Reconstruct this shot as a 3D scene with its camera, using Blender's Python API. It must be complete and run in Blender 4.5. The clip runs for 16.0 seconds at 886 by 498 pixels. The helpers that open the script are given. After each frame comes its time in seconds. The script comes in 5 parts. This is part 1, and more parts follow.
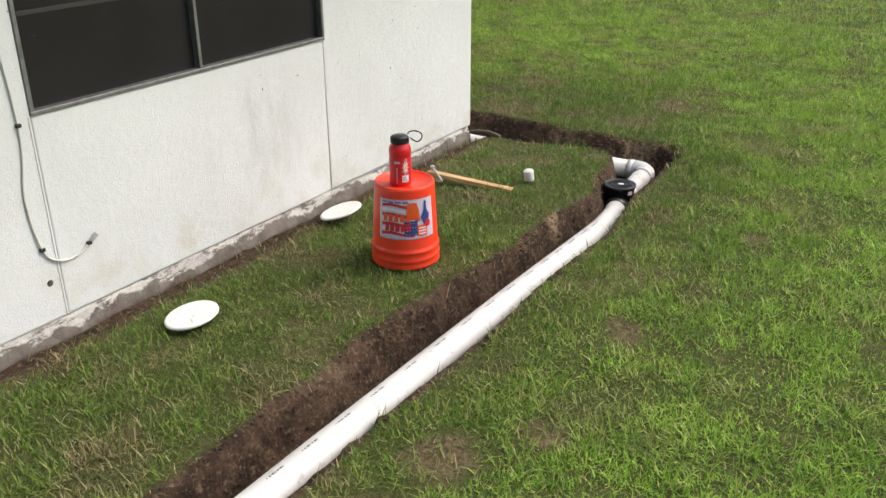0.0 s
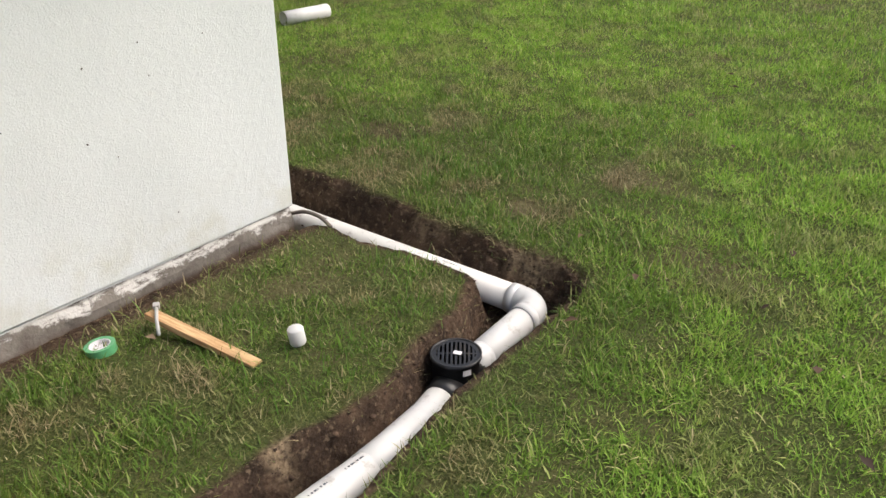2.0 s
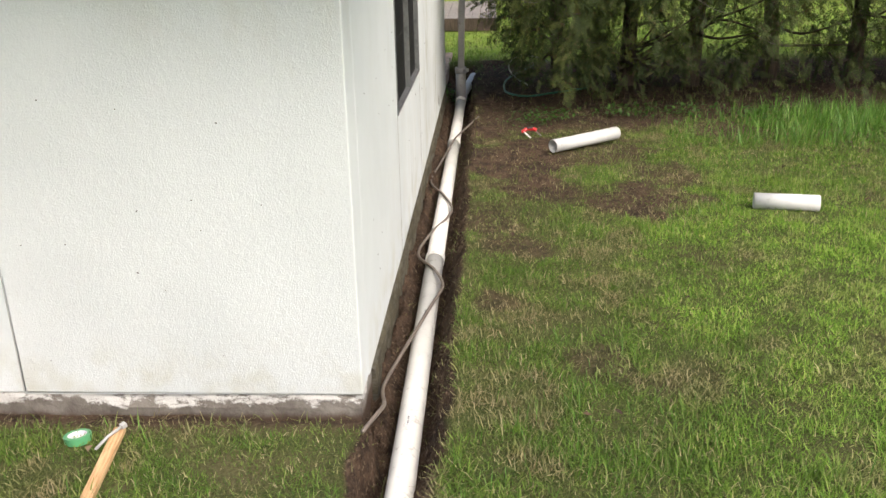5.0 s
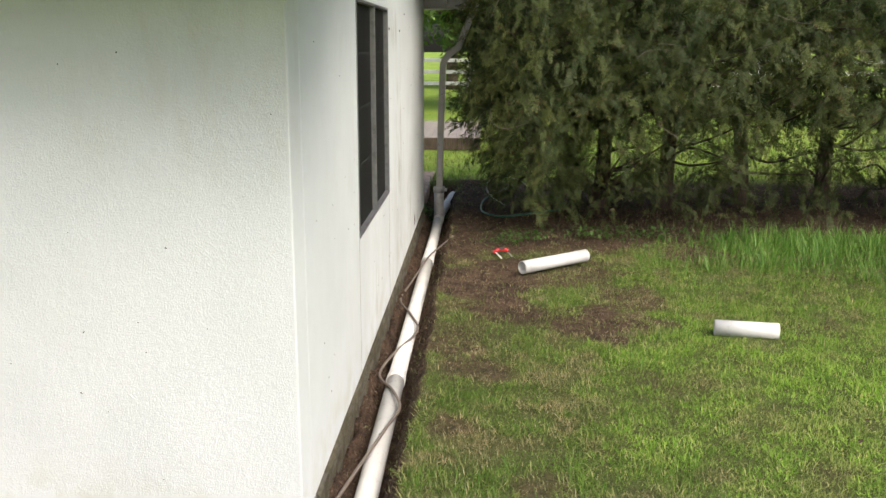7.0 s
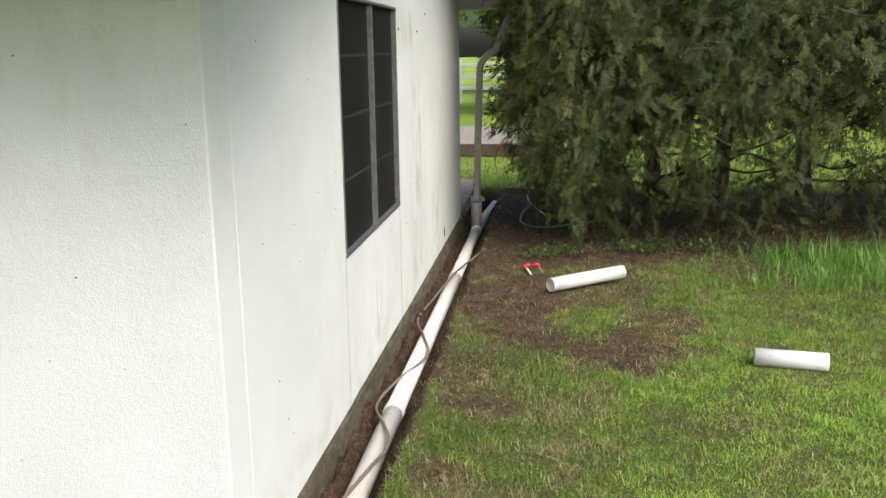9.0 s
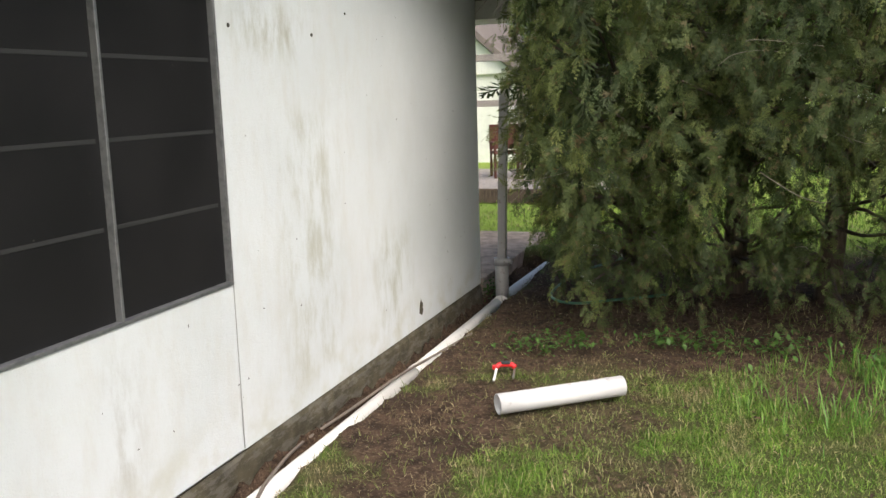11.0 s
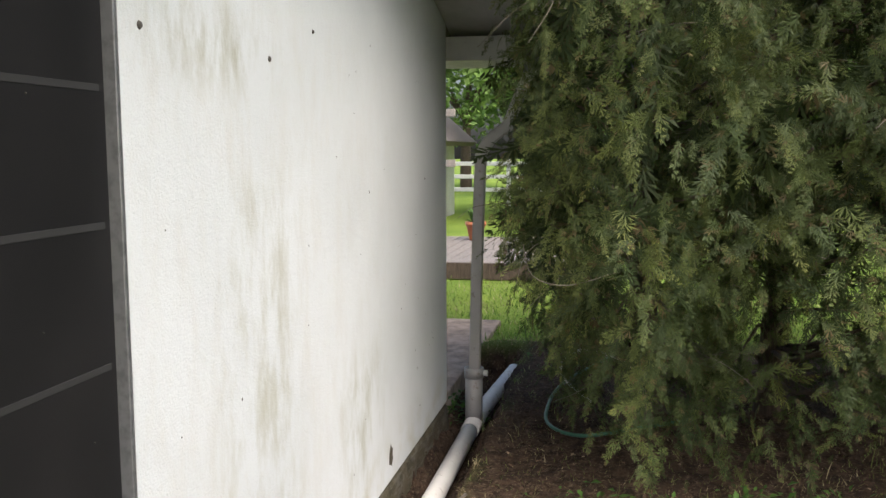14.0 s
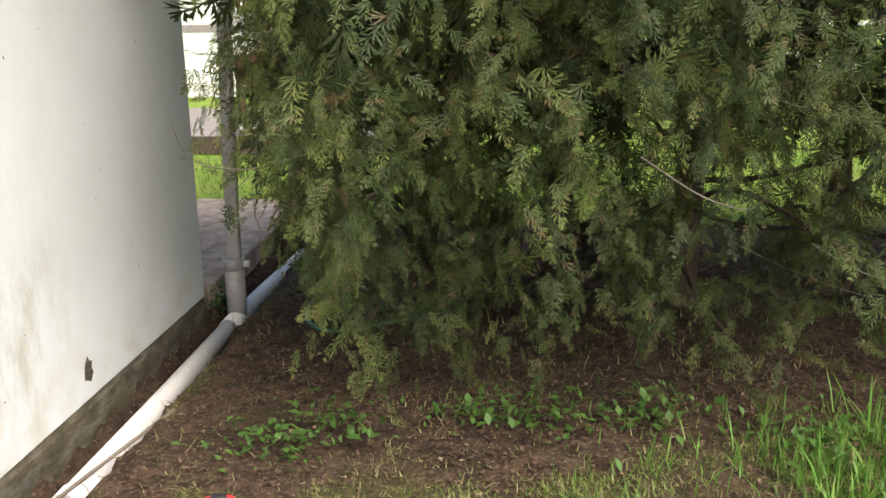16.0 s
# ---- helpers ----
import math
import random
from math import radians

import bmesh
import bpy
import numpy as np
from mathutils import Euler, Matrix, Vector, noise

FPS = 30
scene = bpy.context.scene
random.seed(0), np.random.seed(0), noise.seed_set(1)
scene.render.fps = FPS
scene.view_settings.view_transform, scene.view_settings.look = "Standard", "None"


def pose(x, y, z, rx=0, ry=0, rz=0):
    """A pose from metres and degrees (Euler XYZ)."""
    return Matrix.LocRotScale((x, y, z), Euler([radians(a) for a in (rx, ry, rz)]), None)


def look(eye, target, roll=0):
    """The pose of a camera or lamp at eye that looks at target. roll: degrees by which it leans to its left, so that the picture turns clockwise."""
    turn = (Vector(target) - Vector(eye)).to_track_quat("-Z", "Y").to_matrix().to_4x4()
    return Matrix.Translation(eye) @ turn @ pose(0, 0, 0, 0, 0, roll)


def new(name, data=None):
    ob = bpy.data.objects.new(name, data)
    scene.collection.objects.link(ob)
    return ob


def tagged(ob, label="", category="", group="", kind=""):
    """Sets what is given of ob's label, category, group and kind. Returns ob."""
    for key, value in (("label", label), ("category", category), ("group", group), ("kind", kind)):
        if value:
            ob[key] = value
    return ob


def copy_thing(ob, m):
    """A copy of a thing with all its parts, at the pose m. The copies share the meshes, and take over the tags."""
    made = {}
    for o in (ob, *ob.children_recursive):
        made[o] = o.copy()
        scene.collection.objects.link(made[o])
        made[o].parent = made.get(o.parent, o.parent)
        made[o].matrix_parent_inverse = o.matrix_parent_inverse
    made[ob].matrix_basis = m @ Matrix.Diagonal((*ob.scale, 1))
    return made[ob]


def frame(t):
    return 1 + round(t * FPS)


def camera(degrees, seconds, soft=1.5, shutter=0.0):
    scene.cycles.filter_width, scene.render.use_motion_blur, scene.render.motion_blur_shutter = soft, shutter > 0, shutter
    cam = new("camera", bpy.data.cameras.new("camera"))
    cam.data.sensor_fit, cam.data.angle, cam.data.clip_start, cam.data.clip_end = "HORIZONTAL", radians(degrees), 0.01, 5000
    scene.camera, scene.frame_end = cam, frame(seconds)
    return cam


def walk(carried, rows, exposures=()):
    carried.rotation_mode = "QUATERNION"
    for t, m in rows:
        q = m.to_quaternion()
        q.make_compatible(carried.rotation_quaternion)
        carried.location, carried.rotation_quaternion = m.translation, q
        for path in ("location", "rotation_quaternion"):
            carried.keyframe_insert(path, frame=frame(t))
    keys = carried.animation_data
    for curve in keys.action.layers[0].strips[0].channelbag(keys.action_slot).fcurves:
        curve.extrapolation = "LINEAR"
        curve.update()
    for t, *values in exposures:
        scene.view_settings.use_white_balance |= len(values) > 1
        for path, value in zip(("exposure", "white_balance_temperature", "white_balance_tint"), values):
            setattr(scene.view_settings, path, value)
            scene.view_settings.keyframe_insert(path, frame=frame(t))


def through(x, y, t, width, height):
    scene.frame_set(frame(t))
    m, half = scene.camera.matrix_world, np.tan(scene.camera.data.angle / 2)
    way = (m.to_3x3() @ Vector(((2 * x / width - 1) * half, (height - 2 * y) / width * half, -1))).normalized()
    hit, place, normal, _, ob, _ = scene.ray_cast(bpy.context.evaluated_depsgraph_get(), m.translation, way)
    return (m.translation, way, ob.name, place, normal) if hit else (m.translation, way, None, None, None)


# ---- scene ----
cam = camera(53.0, 16.0)
PATH = [
    (0, (0.173, -0.017, 1.557), (-0.811, 1.517, 0.733), -0.2),
    (0.5, (0.161, 0.409, 1.592), (-0.799, 1.969, 0.788), -0.8),
    (1, (0.16, 1.088, 1.56), (-0.846, 2.596, 0.715), -1.0),
    (1.5, (0.047, 1.744, 1.505), (-0.986, 3.209, 0.618), 0.1),
    (2, (0.026, 2.423, 1.522), (-1.1, 3.791, 0.595), -0.4),
    (2.5, (-0.071, 3.128, 1.539), (-1.346, 4.302, 0.542), -1.3),
    (3, (-0.192, 3.692, 1.501), (-1.66, 4.626, 0.516), -3.2),
    (3.5, (-0.133, 4.213, 1.567), (-1.787, 4.725, 0.565), -2.6),
    (4, (0.156, 4.635, 1.63), (-1.629, 4.749, 0.736), -2.0),
    (4.5, (0.415, 4.937, 1.712), (-1.433, 4.891, 0.949), -1.4),
    (4.7, (0.46, 5.041, 1.717), (-1.4, 4.963, 0.984), -1.3),
    (7, (0.505, 5.313, 1.798), (-1.44, 5.224, 1.343), 0.2),
    (7.5, (0.507, 5.329, 1.815), (-1.459, 5.232, 1.463), 0.0),
    (8, (0.478, 5.364, 1.83), (-1.497, 5.249, 1.534), -0.2),
    (8.2, (0.414, 5.386, 1.84), (-1.555, 5.262, 1.511), -0.1),
    (10.3, (-1.464, 6.425, 1.603), (-3.35, 5.935, 1.154), -1.1),
    (10.5, (-1.788, 6.522, 1.602), (-3.67, 5.984, 1.19), -0.9),
    (11, (-2.444, 6.871, 1.551), (-4.297, 6.201, 1.209), -1.7),
    (11.5, (-2.849, 7.013, 1.593), (-4.696, 6.298, 1.314), -0.2),
    (12, (-3.051, 7.008, 1.58), (-4.9, 6.302, 1.293), 1.3),
    (12.5, (-3.152, 6.668, 1.552), (-5.039, 6.06, 1.288), 0.1),
    (13, (-3.372, 6.282, 1.552), (-5.297, 5.793, 1.32), -0.5),
    (13.5, (-3.757, 5.998, 1.578), (-5.692, 5.546, 1.351), -0.1),
    (14, (-3.993, 5.752, 1.589), (-5.94, 5.353, 1.367), -0.2),
    (14.5, (-4.113, 5.623, 1.571), (-6.049, 5.259, 1.227), -0.2),
    (15, (-4.208, 5.648, 1.547), (-6.12, 5.289, 1.085), -1.2),
    (15.5, (-4.426, 5.963, 1.505), (-6.349, 5.709, 1.014), -1.7),
    (16, (-4.729, 6.48, 1.533), (-6.655, 6.306, 1.023), -0.7),
]
EXPOSURES = [(0.0, 0.45, 6500, 10), (3.4, 0.45, 6500, 10), (4.0, 0.60, 6500, 10), (4.5, 0.64, 6500, 10), (7.0, 0.70, 6500, 10), (8.0, 0.78, 6450, 10), (10.5, 0.68, 6300, 10), (13.0, 0.74, 6250, 12), (14.5, 0.78, 6250, 12), (15.4, 0.75, 6300, 12), (16.0, 1.12, 6450, 10)]
walk(cam, [(t, look(eye, target, roll)) for t, eye, target, roll in PATH], EXPOSURES)

# ---- world and light ----
world = bpy.data.worlds.new("overcast_sky")
scene.world = world
world.use_nodes = True
wn = world.node_tree.nodes
sky = wn.new("ShaderNodeTexSky")
sky.sky_type, sky.sun_disc = "NISHITA", False
sky.sun_elevation, sky.sun_rotation = radians(50), radians(47)
sky.air_density, sky.dust_density, sky.ozone_density = 1.0, 6.0, 0.6
wn["Background"].inputs["Strength"].default_value = 0.15
world.node_tree.links.new(sky.outputs["Color"], wn["Background"].inputs["Color"])
sun = new("sun", bpy.data.lights.new("sun", "SUN"))
sun.data.energy, sun.data.angle, sun.data.color = 1.5, radians(40), (1.0, 0.985, 0.955)
sun.matrix_world = look((6.2, 5.8, 10.1), (0, 0, 0))


# ---- small tools ----
def hash01(ix, iy, seed):
    h = (ix.astype(np.int64) * 374761393 + iy.astype(np.int64) * 668265263 + seed * 974634777) & 0xFFFFFFFF
    h = ((h ^ (h >> 13)) * 1274126177) & 0xFFFFFFFF
    h = ((h ^ (h >> 16)) * 2246822519) & 0xFFFFFFFF
    return ((h ^ (h >> 15)) & 0xFFFFFF) / float(0xFFFFFF)


def vnoise(x, y, seed=0):
    """Smooth value noise, 0 to 1, one lattice cell a unit."""
    x, y = np.asarray(x, float), np.asarray(y, float)
    fx, fy = np.floor(x), np.floor(y)
    u, v = x - fx, y - fy
    u, v = u * u * (3 - 2 * u), v * v * (3 - 2 * v)
    a, b = hash01(fx, fy, seed), hash01(fx + 1, fy, seed)
    c, d = hash01(fx, fy + 1, seed), hash01(fx + 1, fy + 1, seed)
    return (a * (1 - u) + b * u) * (1 - v) + (c * (1 - u) + d * u) * v


def fbm(x, y, seed=0, octaves=3):
    total, amp, norm = 0.0, 1.0, 0.0
    for k in range(octaves):
        total = total + amp * vnoise(np.asarray(x) * 2 ** k + 17.3 * k, np.asarray(y) * 2 ** k - 9.1 * k, seed + k)
        norm += amp
        amp *= 0.5
    return total / norm


def sstep(a, b, x):
    t = np.clip((np.asarray(x, float) - a) / (b - a), 0, 1)
    return t * t * (3 - 2 * t)


def part(name, bm, material, parent=None, label="", smooth=False):
    """Links a bmesh as one mesh object, under its thing or alone."""
    data = bpy.data.meshes.new(name)
    bm.normal_update()
    bm.to_mesh(data)
    bm.free()
    if smooth:
        data.shade_smooth()
    if material:
        data.materials.append(material)
    ob = new(name, data)
    if parent:
        ob.parent = parent
    if label:
        tagged(ob, label)
    return ob


def raw_mesh(name, verts, faces_flat, sizes, material, smooth=False):
    """A mesh object from numpy arrays: vertices, all face corners in a row, and the faces' sizes."""
    data = bpy.data.meshes.new(name)
    data.vertices.add(len(verts))
    data.vertices.foreach_set("co", np.asarray(verts, np.float32).ravel())
    data.loops.add(len(faces_flat))
    data.loops.foreach_set("vertex_index", np.asarray(faces_flat, np.int32))
    data.polygons.add(len(sizes))
    starts = np.concatenate(([0], np.cumsum(sizes)[:-1])).astype(np.int32)
    data.polygons.foreach_set("loop_start", starts)
    data.update(calc_edges=True)
    if smooth:
        data.shade_smooth()
    data.materials.append(material)
    return new(name, data)


def empty(name, m=None):
    ob = new(name)
    if m is not None:
        ob.matrix_world = m
    return ob


def box(bm, lo, hi, bevel=0.0, m=None):
    """A box between two corners, its edges rounded by bevel."""
    made = bmesh.ops.create_cube(bm, size=1.0)["verts"]
    lo, hi = Vector(lo), Vector(hi)
    for v in made:
        v.co = Vector([(lo[i] + hi[i]) / 2 + v.co[i] * (hi[i] - lo[i]) for i in range(3)])
    if bevel:
        edges = list({e for v in made for e in v.link_edges})
        out = bmesh.ops.bevel(bm, geom=edges, offset=bevel, segments=2, affect="EDGES", profile=0.5)
        made = list({v for f in out["faces"] for v in f.verts} | {v for v in made if v.is_valid})
    if m is not None:
        bmesh.ops.transform(bm, matrix=m, verts=[v for v in made if v.is_valid])
    return made


def box_bm(lo, hi, bevel=0.0, m=None):
    bm = bmesh.new()
    box(bm, lo, hi, bevel, m)
    return bm


def lathe(profile, n=32, bm=None, m=None):
    """A turned shape from (radius, height) pairs; radius 0 closes to a point."""
    bm = bm or bmesh.new()
    rings = []
    for r, z in profile:
        if r <= 1e-6:
            rings.append([bm.verts.new((0, 0, z))])
        else:
            rings.append([bm.verts.new((r * math.cos(2 * math.pi * k / n), r * math.sin(2 * math.pi * k / n), z)) for k in range(n)])
    for a, b in zip(rings, rings[1:]):
        for k in range(n):
            l = (k + 1) % n
            if len(a) == 1 and len(b) == 1:
                continue
            if len(a) == 1:
                bm.faces.new((a[0], b[l], b[k]))
            elif len(b) == 1:
                bm.faces.new((a[k], a[l], b[0]))
            else:
                bm.faces.new((a[k], a[l], b[l], b[k]))
    if m is not None:
        bmesh.ops.transform(bm, matrix=m, verts=[v for r in rings for v in r])
    return bm


def smooth_line(points, per=8):
    """A Catmull-Rom line through points, with per steps a span."""
    pts = [Vector(p) for p in points]
    pts = [2 * pts[0] - pts[1]] + pts + [2 * pts[-1] - pts[-2]]
    out = []
    for i in range(1, len(pts) - 2):
        p0, p1, p2, p3 = pts[i - 1:i + 3]
        for k in range(per):
            t = k / per
            out.append(0.5 * (2 * p1 + (p2 - p0) * t + (2 * p0 - 5 * p1 + 4 * p2 - p3) * t * t + (3 * p1 - p0 - 3 * p2 + p3) * t ** 3))
    out.append(pts[-2])
    return out


def tube(line, radii, n=16, bm=None, hollow=0.0, square=None):
    """A tube along a line. radii: one number or one for each point. hollow: wall thickness, for open ends. square: half sizes of a boxed section."""
    bm = bm or bmesh.new()
    line = [Vector(p) for p in line]
    if isinstance(radii, (int, float)):
        radii = [radii] * len(line)
    up = Vector((0, 0, 1)) if abs((line[1] - line[0]).normalized().z) < 0.9 else Vector((0, 1, 0))

    def rings(shrink):
        out = []
        for i, p in enumerate(line):
            d = (line[min(i + 1, len(line) - 1)] - line[max(i - 1, 0)]).normalized()
            side = d.cross(up).normalized()
            top = side.cross(d)
            if square:
                a, b = square
                c = 0.25
                prof = [(a, b - c * b), (a - c * a, b), (-a + c * a, b), (-a, b - c * b), (-a, -b + c * b), (-a + c * a, -b), (a - c * a, -b), (a, -b + c * b)]
                out.append([bm.verts.new(p + side * s + top * t) for s, t in prof])
            else:
                r = radii[i] - shrink
                out.append([bm.verts.new(p + side * (r * math.cos(2 * math.pi * k / n)) + top * (r * math.sin(2 * math.pi * k / n))) for k in range(n)])
        return out

    outer = rings(0)
    m = len(outer[0])
    for a, b in zip(outer, outer[1:]):
        for k in range(m):
            bm.faces.new((a[k], a[(k + 1) % m], b[(k + 1) % m], b[k]))
    if hollow:
        inner = rings(hollow)
        for a, b in zip(inner, inner[1:]):
            for k in range(m):
                bm.faces.new((a[k], b[k], b[(k + 1) % m], a[(k + 1) % m]))
        for a, b in ((outer[0], inner[0]), (inner[-1], outer[-1])):
            for k in range(m):
                bm.faces.new((a[k], b[k], b[(k + 1) % m], a[(k + 1) % m]))
    else:
        bm.faces.new(outer[0])
        bm.faces.new(list(reversed(outer[-1])))
    bmesh.ops.recalc_face_normals(bm, faces=bm.faces[:])
    return bm


# ---- materials ----
class Mat:
    """A node material with short calls for the usual nodes."""

    def __init__(self, name, rough=0.6, metal=0.0, spec=0.5):
        self.m = bpy.data.materials.new(name)
        self.m.use_nodes = True
        self.t = self.m.node_tree
        self.b = self.t.nodes["Principled BSDF"]
        self.b.inputs["Roughness"].default_value = rough
        self.b.inputs["Metallic"].default_value = metal
        self.b.inputs["Specular IOR Level"].default_value = spec
        self.co = self.t.nodes.new("ShaderNodeTexCoord").outputs["Object"]
        self.bumps = None

    def link(self, a, b):
        self.t.links.new(a, b)

    def place(self, scale=(1, 1, 1)):
        n = self.t.nodes.new("ShaderNodeMapping")
        n.inputs["Scale"].default_value = scale
        self.link(self.co, n.inputs["Vector"])
        return n.outputs["Vector"]

    def noise(self, scale, detail=4.0, rough=0.55, stretch=None, lo=0.0, hi=1.0, distort=0.0):
        n = self.t.nodes.new("ShaderNodeTexNoise")
        n.inputs["Scale"].default_value, n.inputs["Detail"].default_value = scale, detail
        n.inputs["Roughness"].default_value, n.inputs["Distortion"].default_value = rough, distort
        self.link(self.place(stretch) if stretch else self.co, n.inputs["Vector"])
        return self.span(n.outputs["Fac"], lo, hi) if (lo, hi) != (0.0, 1.0) else n.outputs["Fac"]

    def cells(self, scale, feature="F1"):
        n = self.t.nodes.new("ShaderNodeTexVoronoi")
        n.feature = feature
        n.inputs["Scale"].default_value = scale
        self.link(self.co, n.inputs["Vector"])
        return n.outputs["Distance"]

    def span(self, value, lo, hi, a=0.0, b=1.0):
        n = self.t.nodes.new("ShaderNodeMapRange")
        n.interpolation_type = "SMOOTHSTEP"
        for key, v in (("From Min", lo), ("From Max", hi), ("To Min", a), ("To Max", b)):
            n.inputs[key].default_value = v
        self.link(value, n.inputs["Value"])
        return n.outputs["Result"]

    def math(self, op, a, b):
        n = self.t.nodes.new("ShaderNodeMath")
        n.operation = op
        for i, v in enumerate((a, b)):
            if isinstance(v, (int, float)):
                n.inputs[i].default_value = v
            else:
                self.link(v, n.inputs[i])
        return n.outputs[0]

    def axis(self, i):
        n = self.t.nodes.new("ShaderNodeSeparateXYZ")
        self.link(self.co, n.inputs[0])
        return n.outputs[i]

    def mix(self, f, a, b):
        n = self.t.nodes.new("ShaderNodeMix")
        n.data_type = "RGBA"
        for key, v in ((0, f), (6, a), (7, b)):
            if isinstance(v, (int, float)):
                n.inputs[key].default_value = v
            elif isinstance(v, tuple):
                n.inputs[key].default_value = (*v, 1)
            else:
                self.link(v, n.inputs[key])
        return n.outputs[2]

    def ramp(self, f, stops):
        n = self.t.nodes.new("ShaderNodeValToRGB")
        e = n.color_ramp.elements
        while len(e) < len(stops):
            e.new(0.5)
        for k, (p, c) in zip(e, stops):
            k.position, k.color = p, (*c, 1)
        self.link(f, n.inputs["Fac"])
        return n.outputs["Color"]

    def colour(self, c):
        if isinstance(c, tuple):
            self.b.inputs["Base Color"].default_value = (*c, 1)
        else:
            self.link(c, self.b.inputs["Base Color"])
        return self

    def rough(self, value):
        self.link(value, self.b.inputs["Roughness"])
        return self

    def bump(self, height, depth, strength=1.0):
        n = self.t.nodes.new("ShaderNodeBump")
        n.inputs["Strength"].default_value, n.inputs["Distance"].default_value = strength, depth
        self.link(height, n.inputs["Height"])
        if self.bumps:
            self.link(self.bumps, n.inputs["Normal"])
        self.bumps = n.outputs["Normal"]
        self.link(self.bumps, self.b.inputs["Normal"])
        return self

    def island(self):
        return self.t.nodes.new("ShaderNodeNewGeometry").outputs["Random Per Island"]

    def attr(self, name):
        n = self.t.nodes.new("ShaderNodeAttribute")
        n.attribute_name = name
        return n.outputs["Fac"]


def stucco(name, stains):
    """White roller-coated stucco with soot and algae; stains: (axis, centre, half width, z low, z high, colour, strength)."""
    m = Mat(name, rough=0.85, spec=0.25)
    base = m.mix(m.noise(1.3, 5, lo=0.3, hi=0.75), (0.685, 0.718, 0.722), (0.61, 0.645, 0.648))
    base = m.mix(m.math("MULTIPLY", m.noise(28, 3, lo=0.55, hi=0.9), 0.25), base, (0.55, 0.55, 0.50))
    # algae streaks running down the wall
    for axis, centre, half, low, high, tint, strength in stains:
        d = m.math("ABSOLUTE", m.math("SUBTRACT", m.axis(axis), centre), 0)
        mask = m.math("MULTIPLY", m.span(d, half, half * 0.2), m.math("MULTIPLY", m.span(m.axis(2), high, high - 0.25), m.span(m.axis(2), low, low + 0.3)))
        streak = m.noise(3.0, 6, 0.7, stretch=(3.0, 3.0, 1.0), lo=0.38, hi=0.78)
        base = m.mix(m.math("MULTIPLY", m.math("MULTIPLY", mask, streak), strength), base, tint)
    low = m.math("MULTIPLY", m.span(m.axis(2), 0.28, 0.0), m.noise(6, 5, lo=0.38, hi=0.72))
    base = m.mix(m.math("MULTIPLY", low, 0.45), base, (0.46, 0.45, 0.33))
    m.colour(base)
    m.bump(m.noise(130, 4, 0.6), 0.003, 0.8)
    m.bump(m.noise(34, 3), 0.004, 0.6)
    return m.m


WX, WY, FAR = -2.6, 4.63, -9.58
GREEN, GREY, TAN = (0.27, 0.28, 0.16), (0.36, 0.37, 0.35), (0.48, 0.43, 0.32)
STUCCO_E = stucco("stucco_east", [(1, 2.85, 0.28, 0.0, 0.75, GREY, 0.45), (1, 2.55, 0.2, 0.05, 0.55, GREY, 0.3), (1, 4.4, 0.9, 1.2, 2.3, TAN, 0.25)])
STUCCO_N = stucco("stucco_north", [(0, -6.6, 0.45, -0.1, 1.6, GREEN, 0.5), (0, -6.33, 0.55, 1.66, 2.08, GREEN, 1.0), (0, -6.33, 0.6, 1.70, 2.06, GREY, 0.6), (0, -5.05, 0.16, -0.1, 0.75, GREY, 0.6),
                                   (0, -7.7, 0.45, -0.1, 0.8, GREEN, 0.6), (0, -5.8, 3.4, -0.1, 2.2, TAN, 0.22)])


def concrete(name, white=0.45, tint=(0.24, 0.22, 0.18)):
    m = Mat(name, rough=0.9, spec=0.2)
    base = m.mix(m.noise(9, 6, lo=0.3, hi=0.7), tint, tuple(c * 0.55 for c in tint))
    flakes = m.noise(14, 6, 0.7, stretch=(0.5, 0.5, 2.0), lo=0.46, hi=0.60)
    base = m.mix(m.math("MULTIPLY", flakes, white), base, (0.62, 0.61, 0.575))
    m.colour(base)
    m.bump(m.noise(60, 5, 0.65), 0.006, 0.9)
    m.bump(flakes, 0.003, 0.5)
    return m.m


def peeling(name):
    """Grey-brown footing concrete with a flaking band of white paint below the stucco and earth splashed on its foot."""
    m = Mat(name, rough=0.9, spec=0.2)
    base = m.mix(m.noise(7, 6, 0.65, lo=0.3, hi=0.7), (0.225, 0.205, 0.18), (0.115, 0.10, 0.085))
    edge = m.math("ADD", m.axis(2), m.math("MULTIPLY", m.noise(5, 6, 0.7, lo=0.25, hi=0.75), 0.075))
    flakes = m.math("MULTIPLY", m.span(edge, -0.045, -0.030), m.noise(21, 6, 0.75, stretch=(0.5, 0.5, 1.6), lo=0.40, hi=0.52))
    base = m.mix(m.math("MULTIPLY", flakes, 0.9), base, (0.60, 0.59, 0.56))
    earth = m.math("ADD", m.axis(2), m.math("MULTIPLY", m.noise(9, 5, 0.7), 0.06))
    base = m.mix(m.span(earth, -0.075, -0.115), base, (0.075, 0.05, 0.034))
    m.colour(base)
    m.bump(m.noise(60, 5, 0.65), 0.006, 0.9)
    m.bump(flakes, 0.003, 0.6)
    return m.m


FOOTING_E = peeling("peeling_footing")
FOOTING_N = concrete("mossy_footing", 0.08, (0.090, 0.078, 0.050))
SLAB = concrete("patio_concrete", 0.0, (0.42, 0.33, 0.26))


